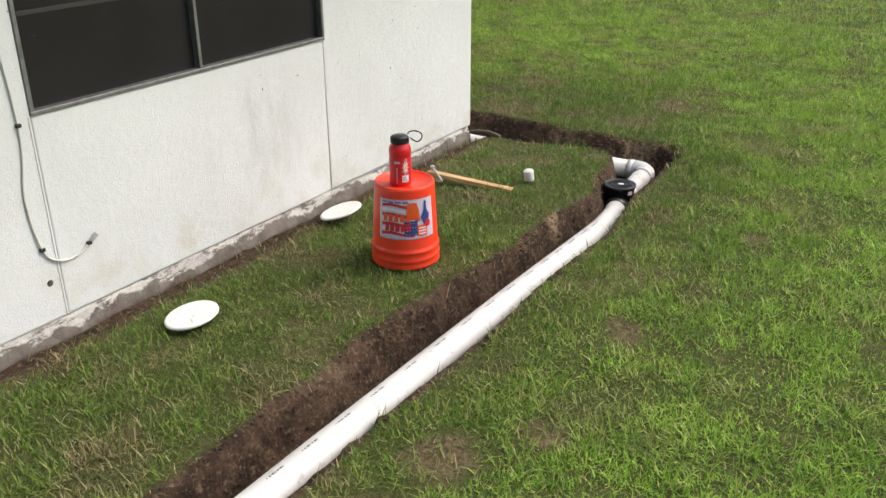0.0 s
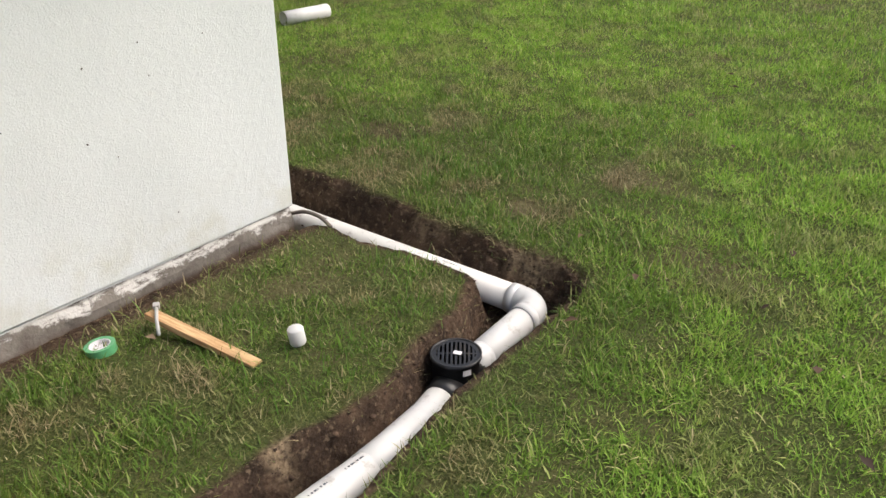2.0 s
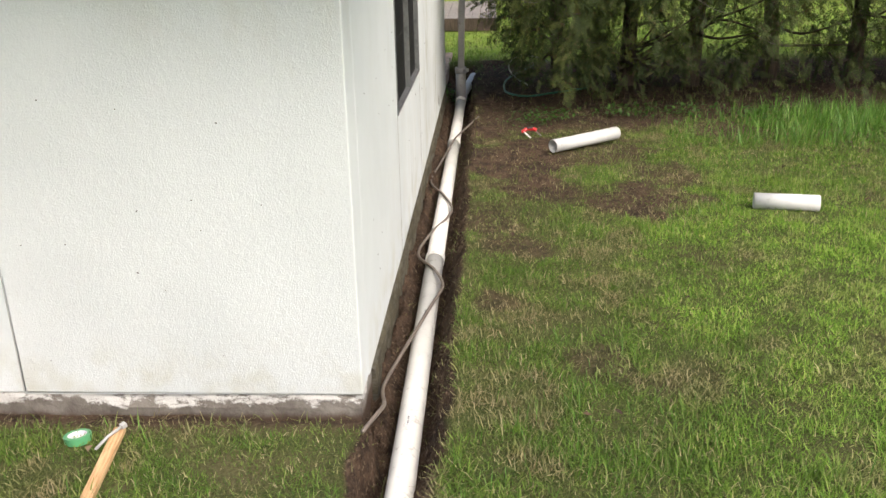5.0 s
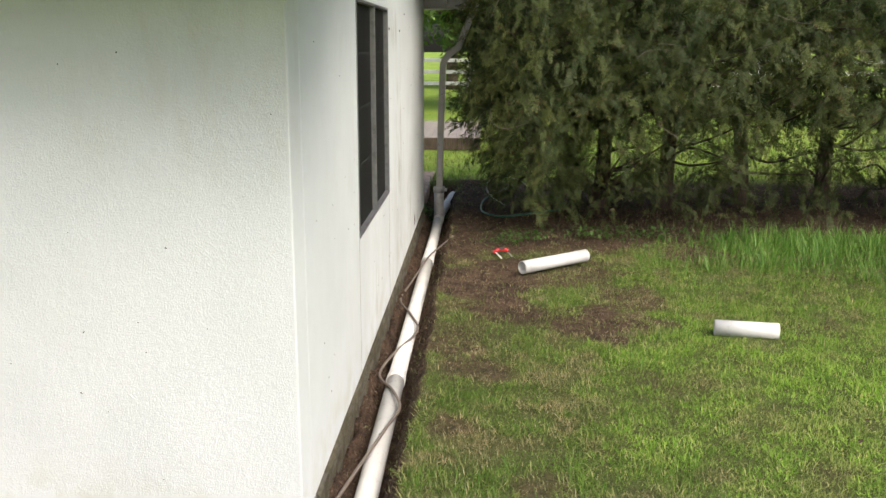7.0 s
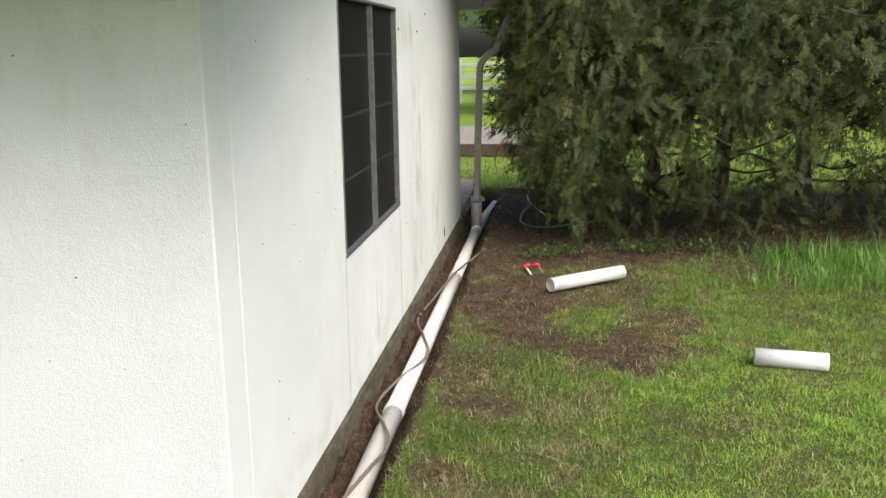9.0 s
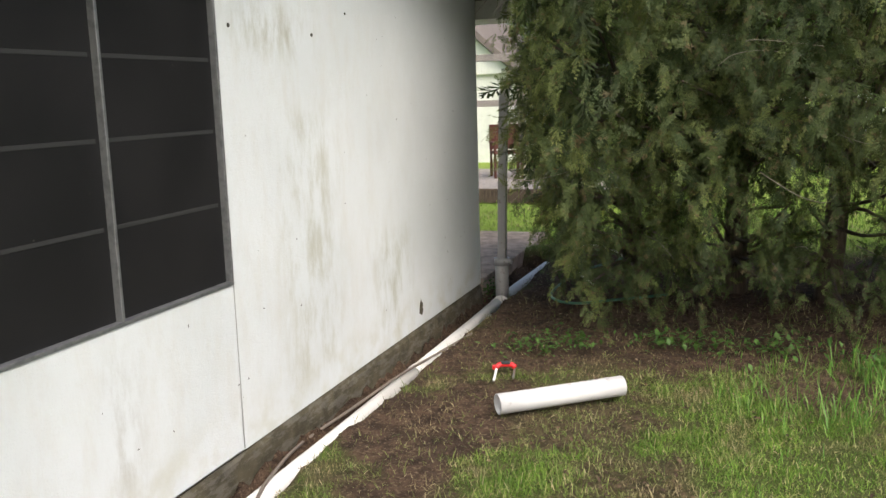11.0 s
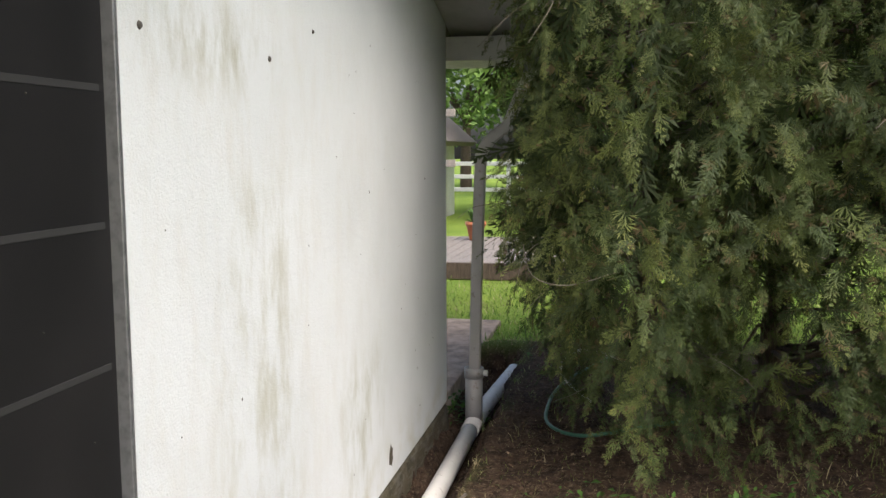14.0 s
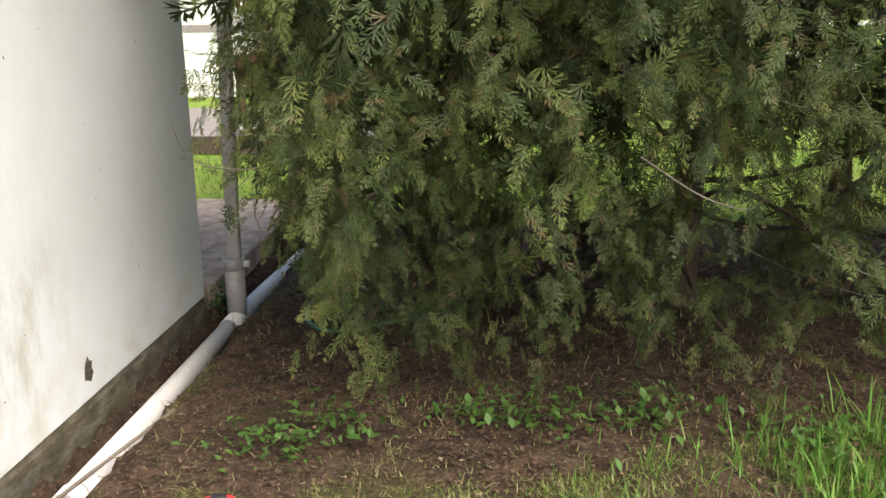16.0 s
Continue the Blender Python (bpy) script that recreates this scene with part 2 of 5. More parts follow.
def plastic(name, c, rough=0.4, dirt=(0.16, 0.11, 0.07), amount=0.35, low=0.56, spec=0.5):
    m = Mat(name, rough=rough, spec=spec)
    base = m.mix(m.noise(5, 4, lo=0.35, hi=0.7), c, tuple(v * 0.9 for v in c))
    base = m.mix(m.math("MULTIPLY", m.noise(16, 6, 0.7, lo=low, hi=low + 0.14), amount), base, dirt)
    m.colour(base)
    m.rough(m.noise(12, 4, lo=-0.6, hi=1.9))
    m.bump(m.noise(40, 3), 0.0015, 0.3)
    return m.m


PVC = plastic("white_pvc", (0.62, 0.62, 0.61), amount=0.45)
PVC_MUDDY = plastic("muddy_pvc", (0.72, 0.705, 0.67), amount=0.45, low=0.57)
PVC_GREY = plastic("dirty_grey_plastic", (0.42, 0.41, 0.40), amount=0.6)
INK = Mat("pipe_print", rough=0.6).colour((0.03, 0.04, 0.06)).m
BLACK = plastic("black_plastic", (0.018, 0.018, 0.019), rough=0.38, dirt=(0.12, 0.09, 0.06), amount=0.3)
ORANGE = plastic("orange_bucket_plastic", (0.80, 0.045, 0.012), rough=0.4, dirt=(0.72, 0.16, 0.07), amount=0.3)
WHITE_PLASTIC = plastic("white_plastic", (0.82, 0.81, 0.78), dirt=(0.35, 0.27, 0.18), amount=0.35)
LABEL_WHITE = Mat("label_white", rough=0.45).colour((0.72, 0.69, 0.72)).m
LABEL_RED = Mat("label_red", rough=0.45).colour((0.55, 0.02, 0.03)).m
LABEL_BLUE = Mat("label_blue", rough=0.45).colour((0.025, 0.05, 0.20)).m
LABEL_ORANGE = Mat("label_orange", rough=0.45).colour((0.75, 0.10, 0.02)).m
LABEL_LILAC = Mat("label_lilac", rough=0.45).colour((0.55, 0.50, 0.62)).m
YELLOW = Mat("flower_yellow", rough=0.5).colour((0.75, 0.55, 0.10)).m
GREEN_PRINT = Mat("print_green", rough=0.5).colour((0.10, 0.35, 0.22)).m
BOTTLE_RED = plastic("red_bottle_plastic", (0.62, 0.008, 0.014), rough=0.25, amount=0.0)
TAPE_GREEN = plastic("green_tape", (0.10, 0.33, 0.15), rough=0.5, amount=0.0)
RED_TOOL = plastic("red_handle", (0.60, 0.02, 0.025), rough=0.35, amount=0.15)
STEEL = Mat("dull_steel", rough=0.45, metal=0.9).colour((0.45, 0.44, 0.42)).m
TRIM = plastic("painted_soffit", (0.70, 0.71, 0.64), rough=0.6, dirt=(0.45, 0.45, 0.33), amount=0.3)
SOFFIT_GREY = plastic("grey_soffit", (0.42, 0.41, 0.39), rough=0.7, amount=0.2)
ALU = Mat("window_aluminium", rough=0.45, metal=0.6)
ALU.colour(ALU.mix(ALU.noise(30, 4, lo=0.4, hi=0.7), (0.24, 0.245, 0.25), (0.17, 0.175, 0.18)))
ALU = ALU.m
SCREEN = Mat("solar_screen", rough=0.5, spec=0.2)
SCREEN.colour(SCREEN.mix(SCREEN.noise(2.2, 4, lo=0.3, hi=0.75), (0.011, 0.011, 0.0115), (0.018, 0.0175, 0.018)))
SCREEN.bump(SCREEN.noise(420, 2), 0.001, 0.4)
SCREEN = SCREEN.m
BAR = Mat("sash_bar_behind_screen", rough=0.6).colour((0.030, 0.030, 0.030)).m
CABLE = plastic("old_cable", (0.17, 0.14, 0.115), rough=0.7, amount=0.5)
WIRE = plastic("white_wire", (0.62, 0.62, 0.57), rough=0.6, amount=0.3)
HOSE = plastic("green_hose", (0.03, 0.12, 0.08), rough=0.4, amount=0.3)
SPECK = Mat("dark_speck", rough=0.8).colour((0.06, 0.055, 0.045)).m
JOINT = Mat("joint_shadow_gap", rough=0.9).colour((0.40, 0.40, 0.38)).m
ROOF = Mat("roof_shingle", rough=0.9)
ROOF.colour(ROOF.mix(ROOF.noise(8, 5), (0.12, 0.10, 0.09), (0.20, 0.17, 0.15)))
ROOF = ROOF.m
INSIDE = Mat("room_paint", rough=0.9).colour((0.45, 0.44, 0.42)).m


def wood(name, c, dark, stretch=(1, 14, 14)):
    m = Mat(name, rough=0.7, spec=0.25)
    base = m.mix(m.noise(7, 6, 0.6, stretch=stretch, lo=0.3, hi=0.7), c, dark)
    base = m.mix(m.math("MULTIPLY", m.noise(9, 4, lo=0.5, hi=0.75), 0.4), base, tuple(v * 0.5 for v in dark))
    m.colour(base)
    m.bump(m.noise(30, 4, stretch=stretch), 0.002, 0.5)
    return m.m


STAKE = wood("raw_pine", (0.62, 0.44, 0.24), (0.40, 0.22, 0.10))
DECK = wood("weathered_deck", (0.31, 0.28, 0.25), (0.20, 0.175, 0.155))
DARK_WOOD = wood("dark_red_wood", (0.12, 0.045, 0.03), (0.05, 0.02, 0.015))
BARK = wood("cedar_bark", (0.115, 0.085, 0.062), (0.05, 0.036, 0.028), (10, 10, 1))
TWIG = wood("grey_twig", (0.22, 0.195, 0.155), (0.13, 0.11, 0.085), (4, 4, 4))
FENCE_WHITE = plastic("fence_white", (0.80, 0.80, 0.78), amount=0.1)
TERRACOTTA = plastic("terracotta", (0.50, 0.17, 0.08), rough=0.8, amount=0.2)

# ground: lawn thatch where grass grows, dark clay where it is dug or trodden
soil = Mat("ground_soil", rough=0.95, spec=0.15)
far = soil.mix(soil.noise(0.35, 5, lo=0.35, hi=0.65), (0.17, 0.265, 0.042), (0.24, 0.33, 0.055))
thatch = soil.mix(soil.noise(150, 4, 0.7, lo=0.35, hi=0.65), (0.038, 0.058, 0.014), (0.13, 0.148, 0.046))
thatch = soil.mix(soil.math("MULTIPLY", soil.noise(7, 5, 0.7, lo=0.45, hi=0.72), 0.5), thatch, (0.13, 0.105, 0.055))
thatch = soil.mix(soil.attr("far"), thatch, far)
clay = soil.mix(soil.noise(11, 7, 0.7, lo=0.3, hi=0.7), (0.034, 0.022, 0.015), (0.128, 0.083, 0.055))
clay = soil.mix(soil.noise(47, 4, 0.6, lo=0.54, hi=0.66), clay, (0.19, 0.138, 0.092))
clay = soil.mix(soil.math("MULTIPLY", soil.noise(2.1, 3, lo=0.45, hi=0.7), 0.5), clay, (0.034, 0.024, 0.018))
clay = soil.mix(soil.attr("dry"), clay, soil.mix(soil.noise(60, 5, 0.7, lo=0.35, hi=0.65), (0.12, 0.085, 0.05), (0.25, 0.185, 0.115)))
clay = soil.mix(soil.math("MULTIPLY", soil.attr("tan"), soil.noise(34, 5, 0.7, lo=0.35, hi=0.6)), clay, (0.36, 0.27, 0.17))
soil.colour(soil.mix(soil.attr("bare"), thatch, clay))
soil.bump(soil.noise(24, 7, 0.75), 0.035, 1.0)
soil.bump(soil.cells(55), 0.012, 0.7)
soil.bump(soil.noise(150, 3, 0.6), 0.006, 0.8)
SOIL = soil.m
CLOD = Mat("earth_clods", rough=0.95, spec=0.15)
CLOD.colour(CLOD.mix(CLOD.noise(30, 5, 0.7, lo=0.3, hi=0.7), CLOD.ramp(CLOD.island(), [(0.0, (0.036, 0.024, 0.017)), (0.8, (0.120, 0.078, 0.053)), (0.98, (0.19, 0.132, 0.09)), (1.0, (0.30, 0.235, 0.165))]), (0.04, 0.027, 0.019)))
CLOD.bump(CLOD.noise(90, 4), 0.006, 0.8)
CLOD = CLOD.m


def leafy(name, stops, patch, rough=0.5, through=0.25, size=1.2):
    """Leaves or blades: a colour for each island, shifted in wide patches, a little light passing through."""
    m = Mat(name, rough=rough, spec=0.3)
    base = m.ramp(m.island(), stops)
    base = m.mix(m.math("MULTIPLY", m.noise(size, 3, lo=0.36, hi=0.66), 0.55), base, patch)
    m.colour(base)
    back = m.t.nodes.new("ShaderNodeBsdfTranslucent")
    m.link(base, back.inputs["Color"])
    blend = m.t.nodes.new("ShaderNodeMixShader")
    blend.inputs["Fac"].default_value = through
    m.link(m.b.outputs[0], blend.inputs[1])
    m.link(back.outputs[0], blend.inputs[2])
    m.link(blend.outputs[0], m.t.nodes["Material Output"].inputs["Surface"])
    return m.m


def lawn(name):
    """Lawn blades: dull and strawy with wear and darkened for the shade near the walls, lusher yellow-green away from
    the diggings, dead in patches.
    """
    m = Mat(name, rough=0.55, spec=0.25)
    # wear colours, darkened to hold the shade beside the house as well
    worn_shaded = m.ramp(m.island(), [(0.0, (0.055, 0.100, 0.015)), (0.42, (0.115, 0.200, 0.028)), (0.76, (0.205, 0.310, 0.052)), (0.88, (0.29, 0.27, 0.12)), (1.0, (0.47, 0.40, 0.24))])
    lush_unshaded = m.ramp(m.island(), [(0.0, (0.150, 0.29, 0.030)), (0.45, (0.275, 0.475, 0.056)), (0.82, (0.405, 0.63, 0.095)), (0.92, (0.48, 0.49, 0.14)), (1.0, (0.62, 0.55, 0.28))])
    base = m.mix(m.attr("lush_unshaded"), worn_shaded, lush_unshaded)
    dead = m.ramp(m.island(), [(0.0, (0.13, 0.095, 0.05)), (0.5, (0.27, 0.215, 0.115)), (1.0, (0.46, 0.38, 0.23))])
    base = m.mix(m.attr("dead"), base, dead)
    base = m.mix(m.math("MULTIPLY", m.noise(3.1, 4, lo=0.45, hi=0.7), 0.3), base, (0.085, 0.19, 0.02))
    base = m.mix(m.math("MULTIPLY", m.noise(8.5, 4, 0.65, lo=0.48, hi=0.66), 0.4), base, (0.06, 0.12, 0.017))
    base = m.mix(m.math("MULTIPLY", m.noise(5.3, 5, 0.65, lo=0.56, hi=0.72), 0.35), base, (0.34, 0.36, 0.10))
    m.colour(base)
    back = m.t.nodes.new("ShaderNodeBsdfTranslucent")
    m.link(base, back.inputs["Color"])
    blend = m.t.nodes.new("ShaderNodeMixShader")
    blend.inputs["Fac"].default_value = 0.35
    m.link(m.b.outputs[0], blend.inputs[1])
    m.link(back.outputs[0], blend.inputs[2])
    m.link(blend.outputs[0], m.t.nodes["Material Output"].inputs["Surface"])
    return m.m


def cedar_green(name):
    """Scaly cedar sprays: each plume its own green, yellower at the growing tips, some sprigs browned."""
    m = Mat(name, rough=0.55, spec=0.3)
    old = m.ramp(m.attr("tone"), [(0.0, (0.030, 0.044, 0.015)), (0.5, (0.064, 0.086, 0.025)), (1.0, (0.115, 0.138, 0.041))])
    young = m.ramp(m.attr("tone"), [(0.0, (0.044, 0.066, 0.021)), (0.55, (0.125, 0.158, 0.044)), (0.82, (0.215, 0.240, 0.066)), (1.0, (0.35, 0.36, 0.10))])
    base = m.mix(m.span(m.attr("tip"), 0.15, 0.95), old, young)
    base = m.mix(m.math("MULTIPLY", m.span(m.island(), 0.93, 0.95), 0.8), base, (0.17, 0.115, 0.055))
    base = m.mix(m.math("MULTIPLY", m.noise(1.7, 3, lo=0.42, hi=0.68), 0.4), base, (0.062, 0.098, 0.034))
    m.colour(base)
    back = m.t.nodes.new("ShaderNodeBsdfTranslucent")
    m.link(base, back.inputs["Color"])
    blend = m.t.nodes.new("ShaderNodeMixShader")
    blend.inputs["Fac"].default_value = 0.4
    m.link(m.b.outputs[0], blend.inputs[1])
    m.link(back.outputs[0], blend.inputs[2])
    m.link(blend.outputs[0], m.t.nodes["Material Output"].inputs["Surface"])
    return m.m


GRASS = lawn("lawn_grass")
TALL_GRASS = leafy("tall_grass", [(0.0, (0.075, 0.17, 0.022)), (0.7, (0.15, 0.31, 0.046)), (1.0, (0.28, 0.42, 0.10))], (0.08, 0.18, 0.025), 0.45, 0.3)
WEED = leafy("weed_leaves", [(0.0, (0.045, 0.105, 0.020)), (1.0, (0.115, 0.215, 0.045))], (0.065, 0.135, 0.022), 0.5, 0.3)
CEDAR = cedar_green("cedar_sprays")
FAR_LEAF = leafy("far_leaves", [(0.0, (0.08, 0.15, 0.03)), (1.0, (0.22, 0.34, 0.08))], (0.13, 0.21, 0.05), 0.55, 0.3, 0.5)
LITTER = leafy("dead_leaves", [(0.0, (0.040, 0.025, 0.017)), (0.55, (0.088, 0.054, 0.034)), (0.93, (0.165, 0.105, 0.064)), (1.0, (0.34, 0.26, 0.17))], (0.075, 0.05, 0.032), 0.8, 0.1)

# ---- ground ----
GROUND = -0.062


def trench(x, y, grow=0.0):
    """How far a place lies inside the dug trench: 0 outside, 1 on its floor."""
    left = -1.575 + 0.075 * sstep(2.7, 3.3, y) - 0.10 * sstep(3.95, 4.5, y) - 0.08 * sstep(4.4, 4.62, y) - grow + 0.04 * (fbm(y * 3.1, y * 0 + 3, 5) - 0.5) * 2 + 0.02 * (vnoise(y * 14, y * 0, 8) - 0.5)
    right = -1.232 - 0.08 * sstep(3.5, 4.3, y) + grow + 0.03 * (fbm(y * 4, y * 0 + 7, 9) - 0.5)
    a = sstep(left, left + 0.075, x) * (1 - sstep(right - 0.035 - 0.11 * sstep(4.74, 4.88, y), right + 0.005, x)) * (1 - sstep(4.80, 4.975, y))
    top = 4.972 + grow + 0.06 * (fbm(x * 2.6, x * 0 + 1, 12) - 0.5) + 0.025 * (vnoise(x * 13, x * 0, 14) - 0.5)
    low = np.where(x > WX + 0.02, 4.672 - grow + 0.04 * (fbm(x * 5, x * 0, 15) - 0.5) + 0.015 * (vnoise(x * 17, x * 0, 18) - 0.5), 4.0)
    b = sstep(low - 0.02, low + 0.03, y) * (1 - sstep(top - 0.09 - 0.05 * vnoise(x * 6, x * 0, 19) - 0.06 * sstep(-2.6, -1.9, x), top + 0.008, y)) * np.where(x < WX, 0.58 + 0.42 * sstep(4.655, 4.745, y + 0.06 * (fbm(x * 9, y * 9, 17) - 0.5)), 1) * sstep(-11.2, -11.05, x) * (1 - sstep(-1.46 + grow, -1.29 + grow, x))
    return np.maximum(a, b)


PATCHES = [(-5.35, 6.15, 0.42, 0.95), (-6.75, 6.0, 0.6, 0.8), (-5.7, 5.45, 0.35, 0.8), (-6.0, 6.4, 0.4, 0.7), (-1.75, 2.05, 0.14, 0.4), (-2.05, 3.86, 0.06, 0.4),
           (-0.95, 1.75, 0.12, 0.8), (-0.75, 2.0, 0.09, 0.8), (-2.30, 4.02, 0.07, 0.3), (-0.8, 2.75, 0.09, 0.8), (-1.0, 3.3, 0.09, 0.5), (-0.62, 3.85, 0.07, 0.7),
           (-1.85, 5.25, 0.08, 0.6), (-2.9, 5.6, 0.2, 0.6), (-4.4, 5.25, 0.22, 0.8), (-3.6, 5.15, 0.16, 0.7), (-7.4, 7.2, 0.4, 0.9), (-4.9, 5.1, 0.3, 0.8)]


# pale subsoil that shows in the trench wall
TAN_CLAY = [(-1.62, 4.93, 0.17, 0.07, 0.9), (-1.52, 3.60, 0.05, 0.08, 1.0), (-1.58, 1.9, 0.06, 0.2, 0.5), (-2.1, 4.92, 0.12, 0.05, 0.5), (-1.50, 4.4, 0.05, 0.1, 0.4)]


def bare(x, y):
    """How bare the earth is, 0 to 1."""
    n = fbm(x * 3.3, y * 3.3, 21)
    b = np.clip(trench(x, y, 0.035) * 3, 0, 1)
    b = np.maximum(b, np.where((y < 4.8) & (x > -3.2), 1 - sstep(-2.50, -2.41 + 0.10 * n, x), 0))
    trodden = sstep(-4.3, -6.1, x) * (1 - sstep(5.25 + 0.55 * n, 5.75 + 0.55 * n, y)) * sstep(-11.2, -10.7, x)
    b = np.maximum(b, trodden * (0.35 + 0.95 * sstep(0.36, 0.62, n)))
    under = sstep(-7.5 - 0.5 * n, -8.3 - 0.5 * n, x + 0.75 * sstep(-1, 1, (7.6 - y)) * -1 + 0.0) * sstep(-12.2, -11.2, x) * sstep(4.9, 5.1, y) * (1 - sstep(13, 14, y))
    b = np.maximum(b, under)
    for px, py, r, s in PATCHES:
        d = np.hypot(x - px, y - py) / r + 1.1 * (fbm(x * 9, y * 9, 23, 4) - 0.5)
        b = np.maximum(b, s * (1 - sstep(0.35 + 0.5 * n, 0.75 + 0.7 * n, d)))
    spots = fbm(x * 1.9 + 40, y * 1.9, 31, 4)
    b = np.maximum(b, 0.42 * sstep(0.66, 0.78, spots) * sstep(-11.5, -10.5, x))
    return np.clip(b, 0, 1)


def height(x, y):
    """The ground's height."""
    z = GROUND + 0.030 * (fbm(x * 1.1, y * 1.1, 41) - 0.5) + 0.016 * (fbm(x * 6, y * 6, 44) - 0.5)
    z = z - 0.024 * sstep(-2.8, -5.0, x) * sstep(9, 6, y)
    z = z - 0.03 * np.where((y < 4.66) & (x > -3), 1 - sstep(-2.56, -2.44, x), 0)
    t = trench(x, y)
    z = z - 0.03 * np.where((x > WX - 0.2) & (y < 4.75), sstep(-1.75, -2.4, x), 0)
    z = z - t * (0.215 - 0.04 * sstep(3.0, 1.0, y) + 0.05 * (fbm(x * 7, y * 7, 47) - 0.5))
    mid = t * (1 - t) * 4
    ridged = np.abs(fbm(x * 16, y * 16, 55, 4) - 0.5) + 0.6 * np.abs(fbm(x * 37, y * 37, 57) - 0.5)
    z = z + np.maximum(mid, 0.55 * t) * (0.11 * (fbm(x * 11, y * 11, 49) - 0.5) + 0.17 * (ridged - 0.16))
    z = z + 0.075 * np.exp(-((x + 11.3) / 0.14) ** 2) * sstep(4.4, 4.75, y) * (1 - sstep(5.3, 5.8, y))
    return z + 0.02 * bare(x, y) * (fbm(x * 18, y * 18, 51) - 0.5)


def spread(*runs):
    """Grid lines: runs of (start, end, step) put in a row."""
    return np.unique(np.round(np.concatenate([np.arange(a, b, s) for a, b, s in runs]), 4))


gx = spread((-160, -60, 10), (-60, -20, 3), (-20, -11.8, 0.3), (-11.8, -2.7, 0.06), (-2.7, -1.75, 0.04), (-1.75, -1.15, 0.0115), (-1.15, 1.2, 0.05), (1.2, 6, 0.4), (6, 40, 4), (40, 170, 10))
gy = spread((-160, -40, 10), (-40, -4, 3), (-4, 0.2, 0.2), (0.2, 4.5, 0.035), (4.5, 5.15, 0.0115), (5.15, 9, 0.06), (9, 20, 0.4), (20, 60, 3), (60, 170, 10))
mx, my = np.meshgrid(gx, gy)
mz = height(mx, my)
nx, ny = len(gx), len(gy)
idx = np.arange(nx * ny).reshape(ny, nx)
quads = np.stack([idx[:-1, :-1], idx[:-1, 1:], idx[1:, 1:], idx[1:, :-1]], -1).reshape(-1, 4)
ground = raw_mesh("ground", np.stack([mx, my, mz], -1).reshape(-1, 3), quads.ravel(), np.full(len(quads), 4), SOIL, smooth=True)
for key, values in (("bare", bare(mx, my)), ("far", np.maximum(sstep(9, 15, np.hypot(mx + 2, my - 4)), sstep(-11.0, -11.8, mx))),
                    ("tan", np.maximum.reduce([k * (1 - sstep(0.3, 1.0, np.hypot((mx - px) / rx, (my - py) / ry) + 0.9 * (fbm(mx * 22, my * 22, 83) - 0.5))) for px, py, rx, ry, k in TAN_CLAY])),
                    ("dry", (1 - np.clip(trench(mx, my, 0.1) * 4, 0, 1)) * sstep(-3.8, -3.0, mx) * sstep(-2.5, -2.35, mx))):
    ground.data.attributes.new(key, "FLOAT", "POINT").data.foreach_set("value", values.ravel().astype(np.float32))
tagged(ground, "patchy lawn soil with a freshly dug brown trench", "ground", kind="structure")


# ---- house ----
def wall_with_opening(name, along, at, depth, lo, hi, z0, z1, opening, material, label):
    """A wall along x or y, with one opening (from, to, sill, head). at: the outer face; depth: signed thickness inwards."""
    bm = bmesh.new()
    a, b, s, h = opening
    for p, q, zz0, zz1 in ((lo, a, z0, z1), (b, hi, z0, z1), (a, b, z0, s), (a, b, h, z1)):
        if along == "y":
            box(bm, (min(at, at + depth), p, zz0), (max(at, at + depth), q, zz1))
        else:
            box(bm, (p, min(at, at + depth), zz0), (q, max(at, at + depth), zz1))
    bmesh.ops.remove_doubles(bm, verts=bm.verts[:], dist=1e-4)
    inner = [f for f in bm.faces if len(f.verts) == 4 and sum(1 for g in bm.faces if g is not f and (g.calc_center_median() - f.calc_center_median()).length < 1e-4)]
    bmesh.ops.delete(bm, geom=inner, context="FACES")
    return tagged(part(name, bm, material), label, "wall", kind="structure")


STUCCO_FOOT, FOOT_N = -0.034, -0.055
wall_east = wall_with_opening("wall_east", "y", WX, -0.2, -6.0, WY, STUCCO_FOOT, 2.45, (1.705, 3.264, 0.725, 2.0), STUCCO_E, "white stucco house wall with faint grey soot marks")
wall_north = wall_with_opening("wall_north", "x", WY, -0.2, FAR, WX - 0.2, FOOT_N, 2.45, (-5.833, -4.283, 0.73, 2.018), STUCCO_N, "white stucco house wall streaked with green algae")
# soften the outer corner of the stucco
for w in (wall_east, wall_north):
    mod = w.modifiers.new("edge", "BEVEL")
    mod.width, mod.segments, mod.limit_method = 0.006, 2, "ANGLE"
tagged(part("wall_west", box_bm((FAR, -6.0, STUCCO_FOOT), (FAR + 0.2, WY - 0.2, 2.45)), STUCCO_E), "white stucco wall at the far end", "wall", kind="structure")
tagged(part("wall_south", box_bm((FAR + 0.2, -6.0, STUCCO_FOOT), (WX - 0.2, -5.8, 2.45)), STUCCO_E), "white stucco wall at the back", "wall", kind="structure")
tagged(part("ceiling", box_bm((FAR + 0.21, -5.79, 2.40), (WX - 0.21, WY - 0.21, 2.5)), INSIDE), "plain room ceiling", "ceiling", kind="structure")
tagged(part("room_floor", box_bm((FAR + 0.2, -5.8, -0.1), (WX - 0.2, WY - 0.2, 0.0)), INSIDE), "plain room floor", "floor", kind="structure")


